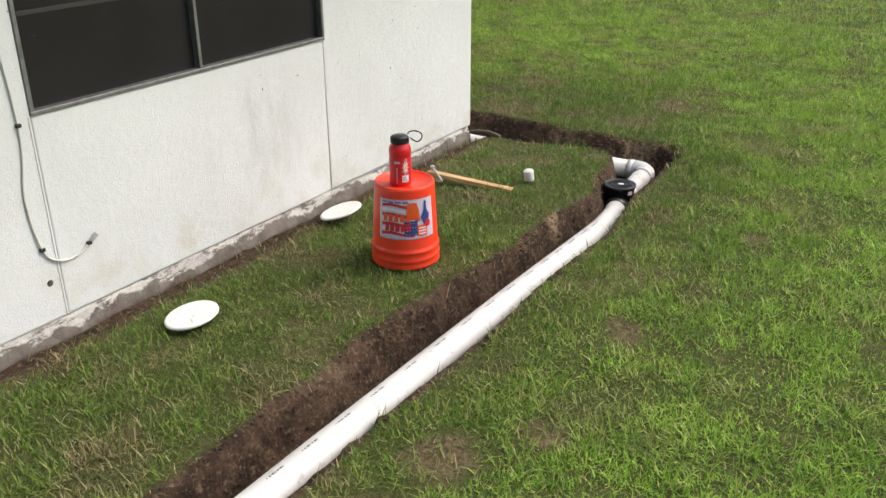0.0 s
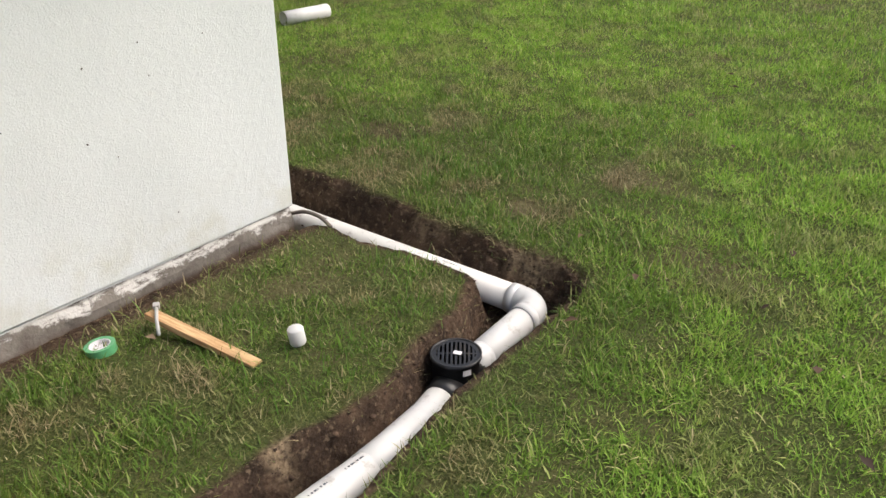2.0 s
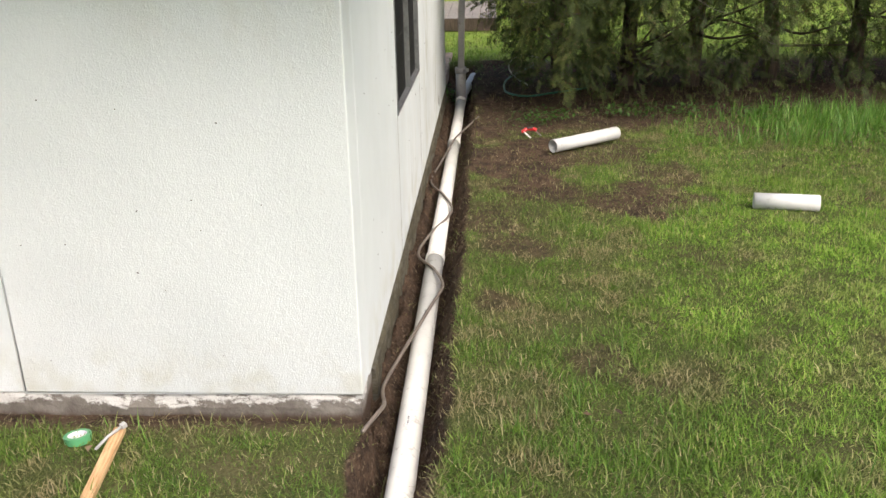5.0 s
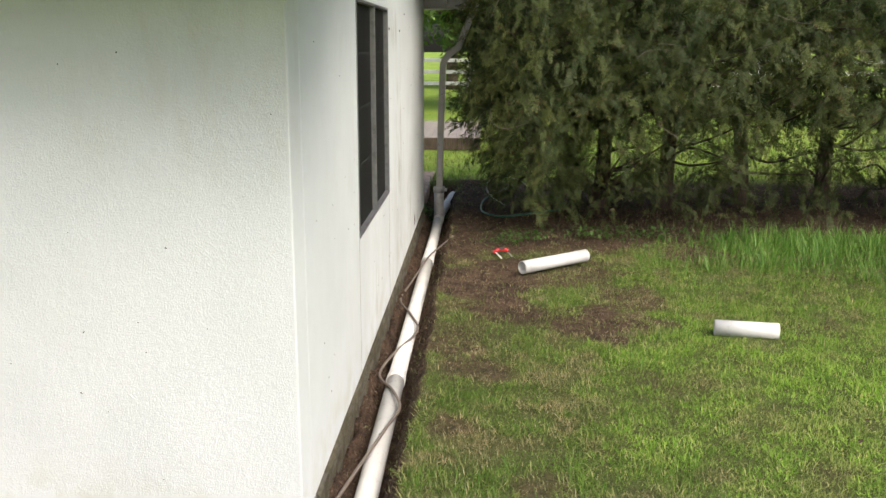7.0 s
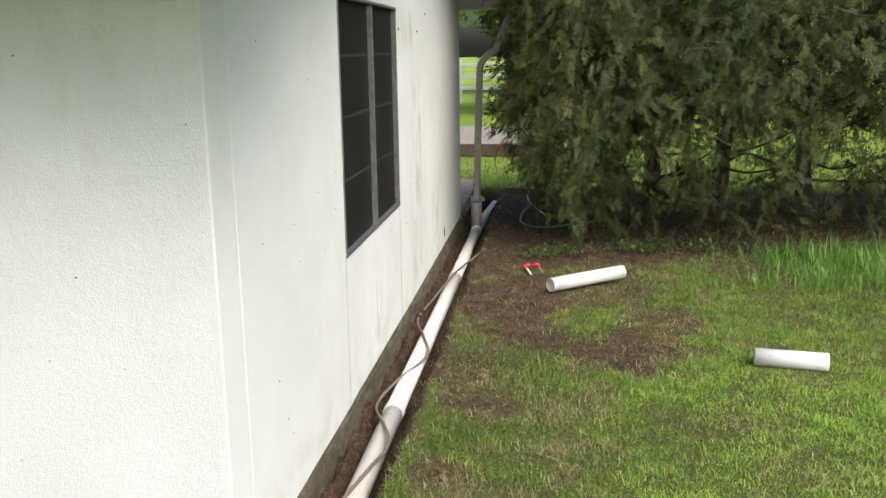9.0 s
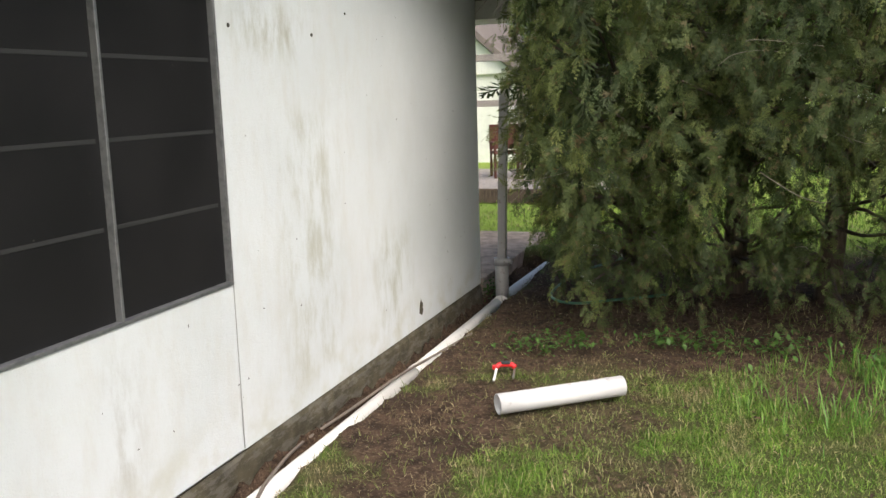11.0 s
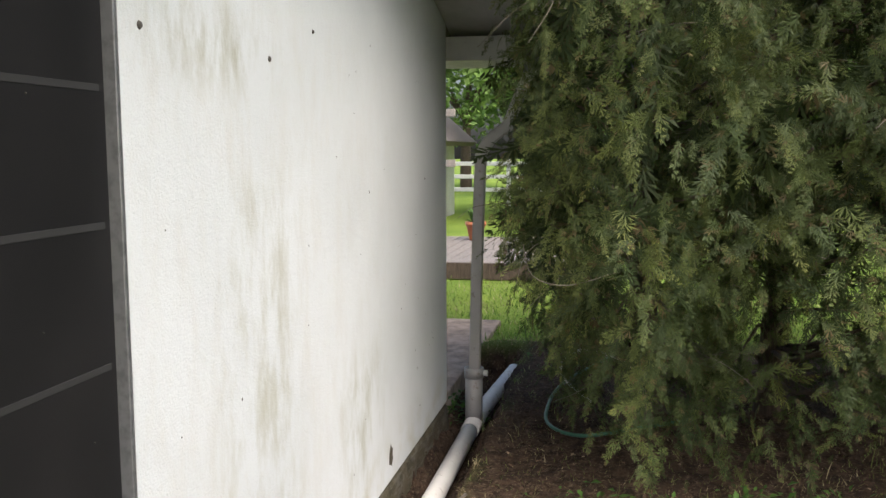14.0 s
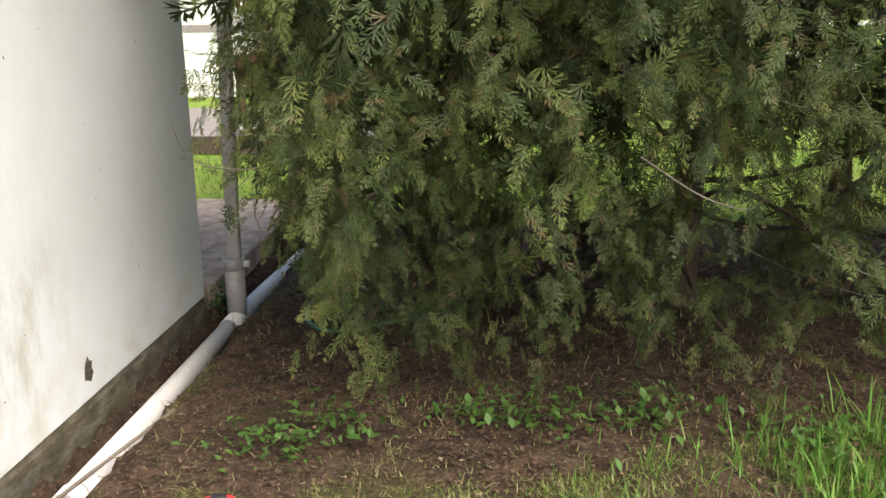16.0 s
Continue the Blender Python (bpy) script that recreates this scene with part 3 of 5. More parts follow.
def footing(name, lo, hi, axis, material, label, top):
    """A rough concrete footing, set a little behind the stucco and uneven along its run."""
    bm = bmesh.new()
    steps = int((hi[axis] - lo[axis]) / 0.05)
    rows = []
    face = hi[0] if axis == 1 else hi[1]
    for i in range(steps + 1):
        s = lo[axis] + (hi[axis] - lo[axis]) * i / steps
        ring = []
        for z, push in ((top + 0.001, -0.012), (top - 0.02, -0.004), (-0.09, 0.006), (-0.15, 0.012), (-0.45, 0.02)):
            d = push + 0.012 * (noise.noise(Vector((s * 6, z * 14, axis * 5))) + 0.5 * noise.noise(Vector((s * 19, z * 30, 2))))
            ring.append(bm.verts.new((face + d, s, z) if axis == 1 else (s, face + d, z)))
        ring.append(bm.verts.new((lo[0], s, -0.45) if axis == 1 else (s, lo[1], -0.45)))
        ring.append(bm.verts.new((lo[0], s, top + 0.001) if axis == 1 else (s, lo[1], top + 0.001)))
        rows.append(ring)
    for a, b in zip(rows, rows[1:]):
        for k in range(7):
            bm.faces.new((a[k], a[(k + 1) % 7], b[(k + 1) % 7], b[k]))
    bm.faces.new(rows[0])
    bm.faces.new(rows[-1])
    bmesh.ops.recalc_face_normals(bm, faces=bm.faces[:])
    return tagged(part(name, bm, material), label, "footing", kind="structure")


footing("footing_east", (WX - 0.3, -6.0, -0.45), (WX, WY - 0.008, 0), 1, FOOTING_E, "concrete house footing with peeling white paint", STUCCO_FOOT)
footing("footing_north", (FAR, WY - 0.25, -0.45), (WX - 0.31, WY, 0), 0, FOOTING_N, "damp mossy concrete house footing above the trench", FOOT_N)

# boxed eave over the gable end, its underside laid with boards
eave = tagged(empty("eave_box"), "cream-painted boxed eave with a boarded underside", "eave", kind="structure")
for k in range(14):
    y1 = 5.22 - 0.142 * k
    part("board", box_bm((WX + 0.002, y1 - 0.138, 2.180), (WX + 0.62, y1, 2.196), 0.003), TRIM, eave)
part("board", box_bm((WX + 0.002, -6.0, 2.180), (WX + 0.62, 5.22 - 0.142 * 14, 2.196)), TRIM, eave)
part("board", box_bm((WX - 0.12, WY + 0.002, 2.180), (WX + 0.002, 5.22, 2.196)), TRIM, eave)
part("fascia", box_bm((WX + 0.62, -6.0, 2.15), (WX + 0.645, 5.245, 2.42), 0.003), TRIM, eave)
part("end_board", box_bm((WX - 0.12, 5.22, 2.15), (WX + 0.62, 5.245, 2.42), 0.003), TRIM, eave)
part("vent", box_bm((-2.45, 3.62, 2.170), (-2.30, 3.98, 2.181), 0.002), PVC_GREY, eave, "grey slotted soffit vent")
RIDGE, EAVE, SLOPE = (WX + FAR) / 2, 2.33, 0.27


def rake(x):
    """The height of the sloping underside of the gable overhang."""
    return EAVE + SLOPE * (min(x - FAR + 0.13, WX + 0.13 - x))


def sloped(xs, y0, y1, under, thick):
    """A slab that follows the roof's slope between y0 and y1."""
    bm = bmesh.new()
    rows = [[bm.verts.new((x, y, rake(x) + dz)) for y, dz in ((y0, under), (y1, under), (y1, under + thick), (y0, under + thick))] for x in xs]
    for p, q in zip(rows, rows[1:]):
        for k in range(4):
            bm.faces.new((p[k], p[(k + 1) % 4], q[(k + 1) % 4], q[k]))
    bm.faces.new(rows[0])
    bm.faces.new(rows[-1])
    bmesh.ops.recalc_face_normals(bm, faces=bm.faces[:])
    return bm


bm = bmesh.new()
outline = [(FAR, 2.45), (WX, 2.45), (WX, rake(WX) + 0.1), (RIDGE, rake(RIDGE) + 0.02), (FAR, rake(FAR) + 0.1)]
front = [bm.verts.new((x, WY, max(z, 2.45))) for x, z in outline]
back = [bm.verts.new((x, WY - 0.2, max(z, 2.45))) for x, z in outline]
bm.faces.new(front)
bm.faces.new(list(reversed(back)))
for k in range(5):
    bm.faces.new((front[k], back[k], back[(k + 1) % 5], front[(k + 1) % 5]))
bmesh.ops.remove_doubles(bm, verts=bm.verts[:], dist=1e-4)
bmesh.ops.recalc_face_normals(bm, faces=bm.faces[:])
part("gable", bm, STUCCO_N, wall_north)
soffit = tagged(empty("soffit_north"), "grey boarded soffit under the gable overhang", "soffit", kind="structure")
part("underside", sloped((FAR - 0.55, RIDGE), WY + 0.001, 5.2, 0.0, 0.02), SOFFIT_GREY, soffit)
part("underside", sloped((RIDGE, WX + 0.6), WY + 0.001, 5.2, 0.0, 0.02), SOFFIT_GREY, soffit)
part("barge_board", sloped((FAR - 0.6, RIDGE), 5.2, 5.225, -0.03, 0.2), SOFFIT_GREY, soffit)
part("barge_board", sloped((RIDGE, WX + 0.62), 5.2, 5.225, -0.03, 0.2), SOFFIT_GREY, soffit)
part("end_beam", box_bm((FAR - 0.6, WY - 0.9, 2.15), (FAR - 0.05, 5.19, 2.30), 0.004), SOFFIT_GREY, soffit)
roof = tagged(part("roof", sloped((FAR - 0.7, RIDGE), -6.6, 5.3, 0.16, 0.07), ROOF), "brown shingled gable roof", "roof", kind="structure")
part("roof_slope", sloped((RIDGE, WX + 0.7), -6.6, 5.3, 0.16, 0.07), ROOF, roof)


def window(name, along, at, a, b, sill, head, bars, label, shift=0.0):
    """A two-light aluminium window with dark solar screens; bars: heights of the sash bars that show through."""
    win = tagged(empty(name), label, "window", kind="structure")

    def piece(nm, u0, u1, z0, z1, d0, d1, mat, bevel=0.0, text=""):
        lo, hi = ((at + d0, u0, z0), (at + d1, u1, z1)) if along == "y" else ((u0, at + d0, z0), (u1, at + d1, z1))
        return part(nm, box_bm(lo, hi, bevel), mat, win, text)

    w = 0.016
    piece("sill", a, b, sill, sill + w, -0.09, 0.007, ALU, 0.003)
    piece("head", a, b, head - w, head, -0.09, 0.007, ALU, 0.003)
    piece("jamb", a, a + w, sill + w, head - w, -0.09, 0.006, ALU, 0.003)
    piece("jamb", b - w, b, sill + w, head - w, -0.09, 0.006, ALU, 0.003)
    mid = (a + b) / 2 + shift
    piece("mullion", mid - 0.008, mid + 0.008, sill + w, head - w, -0.09, 0.005, ALU, 0.003)
    for u0, u1 in ((a + w, mid - 0.008), (mid + 0.008, b - w)):
        piece("screen", u0, u1, sill + w, head - w, -0.032, -0.026, SCREEN, 0, "charcoal solar screen")
        for z in bars:
            piece("sash_bar", u0 + 0.02, u1 - 0.02, z - 0.008, z + 0.008, -0.0275, -0.0245, BAR, 0.001)
    return win


window("window_1", "y", WX, 1.705, 3.264, 0.725, 2.0, (1.06, 1.37, 1.68), "dark screened two-light window in a grey aluminium frame")
window("window_2", "x", WY, -5.833, -4.283, 0.73, 2.018, (1.098, 1.422, 1.728), "dark screened two-light window in a grey aluminium frame", -0.03)

# control joints below the window corners, up to the eave beside the heads
for nm, lo, hi in (("joint", (WX, 1.693, STUCCO_FOOT), (WX + 0.0015, 1.6965, 0.725)), ("joint", (WX, 3.253, STUCCO_FOOT), (WX + 0.0015, 3.2565, 0.725)),
                   ("joint", (-4.277, WY, FOOT_N), (-4.272, WY + 0.0015, 0.73)), ("joint", (-5.836, WY, FOOT_N), (-5.832, WY + 0.0015, 0.73))):
    part(nm, box_bm(lo, hi), JOINT, wall_east if lo[0] == WX else wall_north)

# a thin wire clipped to the wall below the first window
wire = tagged(empty("wall_wire"), "thin white cable clipped to the stucco wall", "cable")
part("wire", tube(smooth_line([(WX + 0.005, 1.60, 2.1), (WX + 0.005, 1.615, 1.3), (WX + 0.005, 1.65, 0.707), (WX + 0.005, 1.62, 0.45), (WX + 0.006, 1.645, 0.25), (WX + 0.006, 1.70, 0.187), (WX + 0.006, 1.78, 0.178), (WX + 0.008, 1.85, 0.218)], 6), 0.004, 8), WIRE, wire, smooth=True)
for y, z in ((1.65, 0.707), (1.645, 0.25), (1.835, 0.208)):
    part("clip", box_bm((WX, y - 0.010, z - 0.007), (WX + 0.014, y + 0.010, z + 0.007), 0.003), BLACK, wire)
part("plug", tube([(WX + 0.010, 1.845, 0.215), (WX + 0.013, 1.868, 0.235)], [0.007, 0.010], 10), PVC_GREY, wire)


def stud(name, place, r, axis, wall_ob):
    """A small nail head or plugged hole on a wall."""
    turn = pose(*place, 0, 90, 0) if axis == 0 else pose(*place, -90, 0, 0)
    return part(name, lathe([(0, 0.006), (r * 0.7, 0.005), (r, 0.0), (r, -0.004)], 10, m=turn), SPECK, wall_ob)


stud("nail", (WX, 1.653, 0.113), 0.013, 0, wall_east)
for x, z, r in ((-5.933, 1.882, 0.011), (-6.712, 1.879, 0.010), (-7.124, 2.016, 0.008)):
    stud("nail", (x, WY, z), r, 1, wall_north)
bm = bmesh.new()
ring = [bm.verts.new((-8.15 + 0.036 * (1 + 0.3 * math.sin(3 * k)) * math.cos(k * math.pi / 6), WY + 0.002, 0.07 + 0.055 * (1 + 0.2 * math.cos(2.3 * k)) * math.sin(k * math.pi / 6))) for k in range(12)]
tip = bm.verts.new((-8.15, WY + 0.007, 0.07))
for k in range(12):
    bm.faces.new((ring[k], ring[(k + 1) % 12], tip))
bmesh.ops.recalc_face_normals(bm, faces=bm.faces[:])
part("stucco_chip", bm, FOOTING_N, wall_north, "patch of broken stucco")

# dark specks stuck to the stucco
rng = np.random.default_rng(5)
bm = bmesh.new()
for k in range(120):
    if k < 55:
        p, axis = (WX + 0.0005, rng.uniform(0.6, 4.6), rng.uniform(0.1, 2.1)), 0
    else:
        p, axis = (rng.uniform(-9.2, -2.7), WY + 0.0005, rng.uniform(0.05, 2.1)), 1
    m = pose(*p, rng.uniform(0, 360), 0, 0) if axis == 0 else pose(*p, 0, rng.uniform(0, 360), 0)
    l = 0.0025 + 0.006 * rng.random() ** 2
    s = (0.002, l, 0.003) if axis == 0 else (l, 0.002, 0.0025)
    made = bmesh.ops.create_icosphere(bm, subdivisions=1, radius=1.0, matrix=m @ Matrix.Diagonal((*s, 1)))
tagged(part("wall_specks", bm, SPECK), "scattered dark specks stuck to the stucco", "specks", kind="stuff")

# ---- drain pipes in the trench ----
R = 0.0535


def pipe(name, line, label, mat=PVC, bell=None, hollow=0.004, print_every=0.0):
    """A length of drain pipe; bell: which end is widened, 0 or -1."""
    p = tagged(empty(name), label, "pipe", group="drain pipes")
    line = [Vector(v) for v in line]
    part("tube", tube(line, R, 28, hollow=hollow), mat, p, smooth=True)
    if bell is not None:
        a, b = (line[0], line[1]) if bell == 0 else (line[-1], line[-2])
        d = (b - a).normalized()
        part("bell", tube([a - d * 0.002, a + d * 0.075, a + d * 0.095], [R + 0.0055, R + 0.0055, R + 0.0008], 28, hollow=0.004), mat, p, smooth=True)
    if print_every:
        for a, b in zip(line, line[1:]):
            d = (b - a)
            n = max(1, int(d.length / print_every))
            for k in range(n):
                at = a + d * ((k + 0.4) / n)
                u = d.normalized()
                side = u.cross(Vector((0, 0, 1))).normalized()
                up_v = side.cross(u)
                q = Matrix((u, side, up_v)).transposed().to_4x4()
                bm = bmesh.new()
                for j in range(7):
                    w = 0.003 + 0.003 * ((j * 7 + k) % 3)
                    s0 = j * 0.011
                    verts = [bm.verts.new(Vector((s, (R + 0.0006) * math.sin(th), (R + 0.0006) * math.cos(th)))) for s, th in ((s0, -0.10), (s0 + w, -0.10), (s0 + w, 0.02), (s0, 0.02))]
                    bm.faces.new(verts)
                bmesh.ops.transform(bm, matrix=Matrix.Translation(at) @ q, verts=bm.verts[:])
                bmesh.ops.recalc_face_normals(bm, faces=bm.faces[:])
                part("print", bm, INK, p)
    return p


BASIN = Vector((-1.450, 4.278, -0.008))
pipe("drain_pipe", smooth_line([(-1.285, -2.5, -0.075), (-1.302, 0.6, -0.085), (-1.315, 1.8, -0.098), (-1.330, 2.9, -0.122), (-1.342, 3.75, -0.155)], 6), "long white drain pipe lying in the dug trench", print_every=0.9)
pipe("drain_pipe", [(-1.341, 3.69, -0.153), (-1.358, 3.85, -0.166), (-1.392, 4.06, -0.188), (-1.418, 4.16, -0.196)], "white pipe end pushed into the black drain basin")
pipe("drain_pipe", [(-1.460, 4.35, -0.200), (-1.474, 4.55, -0.197), (-1.484, 4.72, -0.194)], "short white pipe between drain basin and elbow", bell=0)
bend = [Vector((-1.484, 4.695, -0.194)), Vector((-1.485, 4.737, -0.194))]
for k in range(7):
    a = k / 6 * math.pi / 2
    bend.append(Vector((-1.485 - 0.07 * (1 - math.cos(a)), 4.742 + 0.07 * math.sin(a), -0.194)))
bend.append(Vector((-1.609, 4.812, -0.194)))
elbow = tagged(empty("pipe_elbow"), "white plastic pipe elbow at the corner of the trench", "pipe elbow", group="drain pipes")
part("bend", tube(bend, R + 0.0045, 28, hollow=0.005), PVC, elbow, smooth=True)
part("collar", tube([bend[0], bend[0] + Vector((-0.0005, 0.035, 0))], R + 0.0052, 28, hollow=0.006), PVC, elbow, smooth=True)
part("collar", tube([bend[-1] + Vector((0.035, 0, 0)), bend[-1]], R + 0.0052, 28, hollow=0.006), PVC, elbow, smooth=True)
pipe("drain_pipe", [(-1.58, 4.812, -0.194), (-2.3, 4.807, -0.205), (-3.0, 4.803, -0.214), (-4.6, 4.795, -0.222)], "muddy white drain pipe along the house wall", PVC_MUDDY, print_every=1.1)
pipe("drain_pipe", [(-4.55, 4.795, -0.221), (-6.5, 4.795, -0.230), (-7.6, 4.797, -0.226)], "muddy white drain pipe along the house wall", PVC_MUDDY, bell=0)
pipe("drain_pipe", [(-7.55, 4.797, -0.226), (-8.6, 4.800, -0.220), (-9.50, 4.800, -0.212)], "muddy white drain pipe along the house wall", PVC_MUDDY, bell=0)
pipe("drain_pipe", smooth_line([(-9.76, 4.80, -0.210), (-10.1, 4.832, -0.19), (-10.45, 4.876, -0.165), (-10.8, 4.925, -0.135)], 6), "white drain pipe with a broken muddy end below the trees", PVC)

# tee under the downspout
tee = tagged(empty("pipe_tee"), "grey-white pipe tee that takes the downspout", "pipe tee", group="drain pipes")
part("run", tube([(-9.46, 4.80, -0.212), (-9.82, 4.80, -0.212)], R + 0.006, 28, hollow=0.006), PVC_MUDDY, tee, smooth=True)
part("riser", tube([(-9.64, 4.80, -0.212), (-9.64, 4.80, 0.155)], R + 0.004, 28, hollow=0.006), PVC_GREY, tee, smooth=True)
part("collar", tube([(-9.64, 4.80, 0.10), (-9.64, 4.80, 0.165)], R + 0.011, 28, hollow=0.008), PVC_GREY, tee, smooth=True)
part("stub", tube([(-9.64, 4.84, 0.13), (-9.64, 4.89, 0.13)], 0.02, 14, hollow=0.004), PVC, tee, smooth=True)
spout = tagged(empty("downspout"), "grey metal downspout bending out to the gutter", "downspout")
part("shaft", tube([(-9.64, 4.805, 0.14), (-9.645, 4.818, 0.8), (-9.65, 4.84, 1.50)], 0.03, 8, square=(0.026, 0.036)), PVC_GREY, spout)
part("elbow", tube(smooth_line([(-9.65, 4.839, 1.48), (-9.65, 4.85, 1.57), (-9.65, 4.91, 1.66), (-9.65, 5.02, 1.74)], 4), 0.03, 8, square=(0.027, 0.037)), PVC_GREY, spout)
part("shaft", tube([(-9.65, 5.01, 1.73), (-9.65, 5.25, 2.32)], 0.03, 8, square=(0.026, 0.036)), PVC_GREY, spout)

# drain basin
basin = tagged(empty("drain_basin", pose(BASIN.x, BASIN.y, BASIN.z)), "round black drain basin with a slotted grate", "drain")
part("body", lathe([(0.0, -0.262), (0.072, -0.262), (0.076, -0.16), (0.079, -0.10), (0.084, -0.098), (0.084, -0.084), (0.078, -0.084), (0.078, -0.096), (0.072, -0.11), (0.068, -0.25), (0, -0.25)], 40), BLACK, basin, smooth=True)
grate = part("grate", lathe([(0.064, -0.087), (0.077, -0.087), (0.0775, -0.093), (0.064, -0.093), (0.064, -0.087)], 40), BLACK, basin)
for k in range(9):
    off = -0.056 + 0.014 * k
    half = math.sqrt(0.067 ** 2 - off ** 2)
    b = part("slat", box_bm((-half, off - 0.0036, -0.094), (half, off + 0.0036, -0.0865), 0.001), BLACK, grate)
    b.matrix_basis = pose(0, 0, 0, 0, 0, -52)
b = part("cross_bar", box_bm((-0.004, -0.066, -0.0935), (0.004, 0.066, -0.0875), 0.001), BLACK, grate)
b.matrix_basis = pose(0, 0, 0, 0, 0, -52)
part("sticker", box_bm((-0.014, -0.010, -0.0862), (0.014, 0.010, -0.0855), 0.0005, pose(0.003, 0.004, 0, 0, 0, 20)), LABEL_WHITE, basin, "small white sticker")
for a0, a1 in ((Vector((0.014, -0.05, -0.192)), Vector((0.034, -0.128, -0.193))), (Vector((-0.006, 0.05, -0.196)), Vector((-0.013, 0.105, -0.197)))):
    part("socket", tube([a0, a1], [R + 0.008, R + 0.007], 28, hollow=0.008), BLACK, basin, smooth=True)
bm = bmesh.new()
vs = [bm.verts.new((0.0808 * math.cos(a), 0.0808 * math.sin(a), z)) for z in (-0.125, -0.104) for a in (-0.62, -0.5, -0.38, -0.26)]
for k in range(3):
    bm.faces.new((vs[k], vs[k + 1], vs[k + 5], vs[k + 4]))
part("tag", bm, LABEL_WHITE, basin, "white paper tag")

# cable snaking over the pipe
line = []
pts = [(-2.40, 4.650, -0.078), (-2.50, 4.683, -0.075), (-2.62, 4.705, -0.095), (-2.72, 4.695, -0.13), (-2.88, 4.67, -0.165), (-3.05, 4.68, -0.185), (-3.35, 4.745, -0.165), (-3.75, 4.83, -0.148), (-4.02, 4.872, -0.155), (-4.25, 4.81, -0.150),
       (-4.62, 4.690, -0.20), (-4.95, 4.75, -0.175), (-5.40, 4.865, -0.175), (-5.75, 4.79, -0.160), (-6.28, 4.665, -0.21), (-6.8, 4.72, -0.19), (-7.35, 4.79, -0.160), (-7.65, 4.83, -0.160), (-7.9, 4.93, -0.12), (-8.1, 5.02, -0.08)]
tagged(part("cable", tube(smooth_line(pts, 7), 0.0085, 10), CABLE, smooth=True), "muddy brown cable snaking over the drain pipe", "cable")


# ---- things on the lawn ----
def on_ground(x, y):
    return float(height(np.array([x]), np.array([y]))[0])


def cone_patch(r0, z0, r1, z1, a0, a1, s0, s1, lift, n=8, shape=None, wave=0.0):
    """A thin patch on a cone between angles and slopes; s runs 0 to 1 up the cone. shape: points (u, v) in 0..1 of a filled outline."""
    bm = bmesh.new()

    def at(u, v):
        a, s = a0 + (a1 - a0) * u, s0 + (s1 - s0) * v
        r, z = r0 + (r1 - r0) * s + lift, z0 + (z1 - z0) * s
        return (r * math.cos(a), r * math.sin(a), z)

    if shape:
        c = bm.verts.new(at(sum(p[0] for p in shape) / len(shape), sum(p[1] for p in shape) / len(shape)))
        ring = [bm.verts.new(at(*p)) for p in shape]
        for i in range(len(ring)):
            bm.faces.new((c, ring[i], ring[(i + 1) % len(ring)]))
    else:
        rows = [[bm.verts.new(at(i / n, j + wave * math.sin(5 * i / n))) for i in range(n + 1)] for j in (0, 1)]
        for i in range(n):
            bm.faces.new((rows[0][i], rows[0][i + 1], rows[1][i + 1], rows[1][i]))
    bmesh.ops.recalc_face_normals(bm, faces=bm.faces[:])
    return bm


def label_patch(a0, a1, s0, s1, lift, n=8, shape=None, wave=0.0):
    """A piece of the bucket's printed label; angles are spread about its middle."""
    return cone_patch(*RIB, MID + 1.65 * (a0 - MID), MID + 1.65 * (a1 - MID), 0.08 + 0.92 * s0, 0.08 + 0.92 * s1, lift + (0.002 if shape else 0), n, shape, wave)


BX, BY = -1.852, 2.842
bz = on_ground(BX, BY) + 0.014
bucket = tagged(empty("bucket", pose(BX, BY, bz, 0, 0, 0) @ Matrix.Scale(0.965, 4)), "orange plastic bucket standing upside down on the grass", "bucket")
part("body", lathe([(0.143, 0.0), (0.1515, 0.0), (0.1522, 0.008), (0.1505, 0.012), (0.1500, 0.030), (0.1520, 0.034), (0.1518, 0.041), (0.1498, 0.045), (0.1488, 0.068), (0.1512, 0.072), (0.1508, 0.080), (0.146, 0.085),
                    (0.1445, 0.098), (0.131, 0.352), (0.1295, 0.362), (0.125, 0.366), (0.120, 0.362), (0.117, 0.358), (0.0, 0.357)], 56), ORANGE, bucket, smooth=True)
RIB = (0.1445, 0.098, 0.131, 0.352)
MID = -0.90
label_side = [(LABEL_WHITE, (-0.56, 0.56, 0.10, 0.86), 0.0012, "printed paper label in red, white and blue"), (LABEL_LILAC, (-0.535, 0.535, 0.115, 0.845), 0.0017, "")]
for mat, (a0, a1, s0, s1), lift, text in label_side:
    part("label", label_patch(MID + a0, MID + a1, s0, s1, lift, 16), mat, bucket, text)
edge = [(-0.545, 0.545, 0.107, 0.113), (-0.545, 0.545, 0.848, 0.854)]
for a0, a1, s0, s1 in edge:
    part("label_border", label_patch(MID + a0, MID + a1, s0, s1, 0.0019, 16), LABEL_BLUE, bucket)
for k in range(7):
    s = 0.17 + 0.09 * k
    part("stripe", label_patch(MID - 0.50, MID + 0.14, s, s + 0.055, 0.0021, 16, None, 0.5), LABEL_RED if k % 2 == 0 else LABEL_WHITE, bucket)
part("star_field", label_patch(MID - 0.05, MID + 0.20, 0.17, 0.46, 0.0024), LABEL_BLUE, bucket)
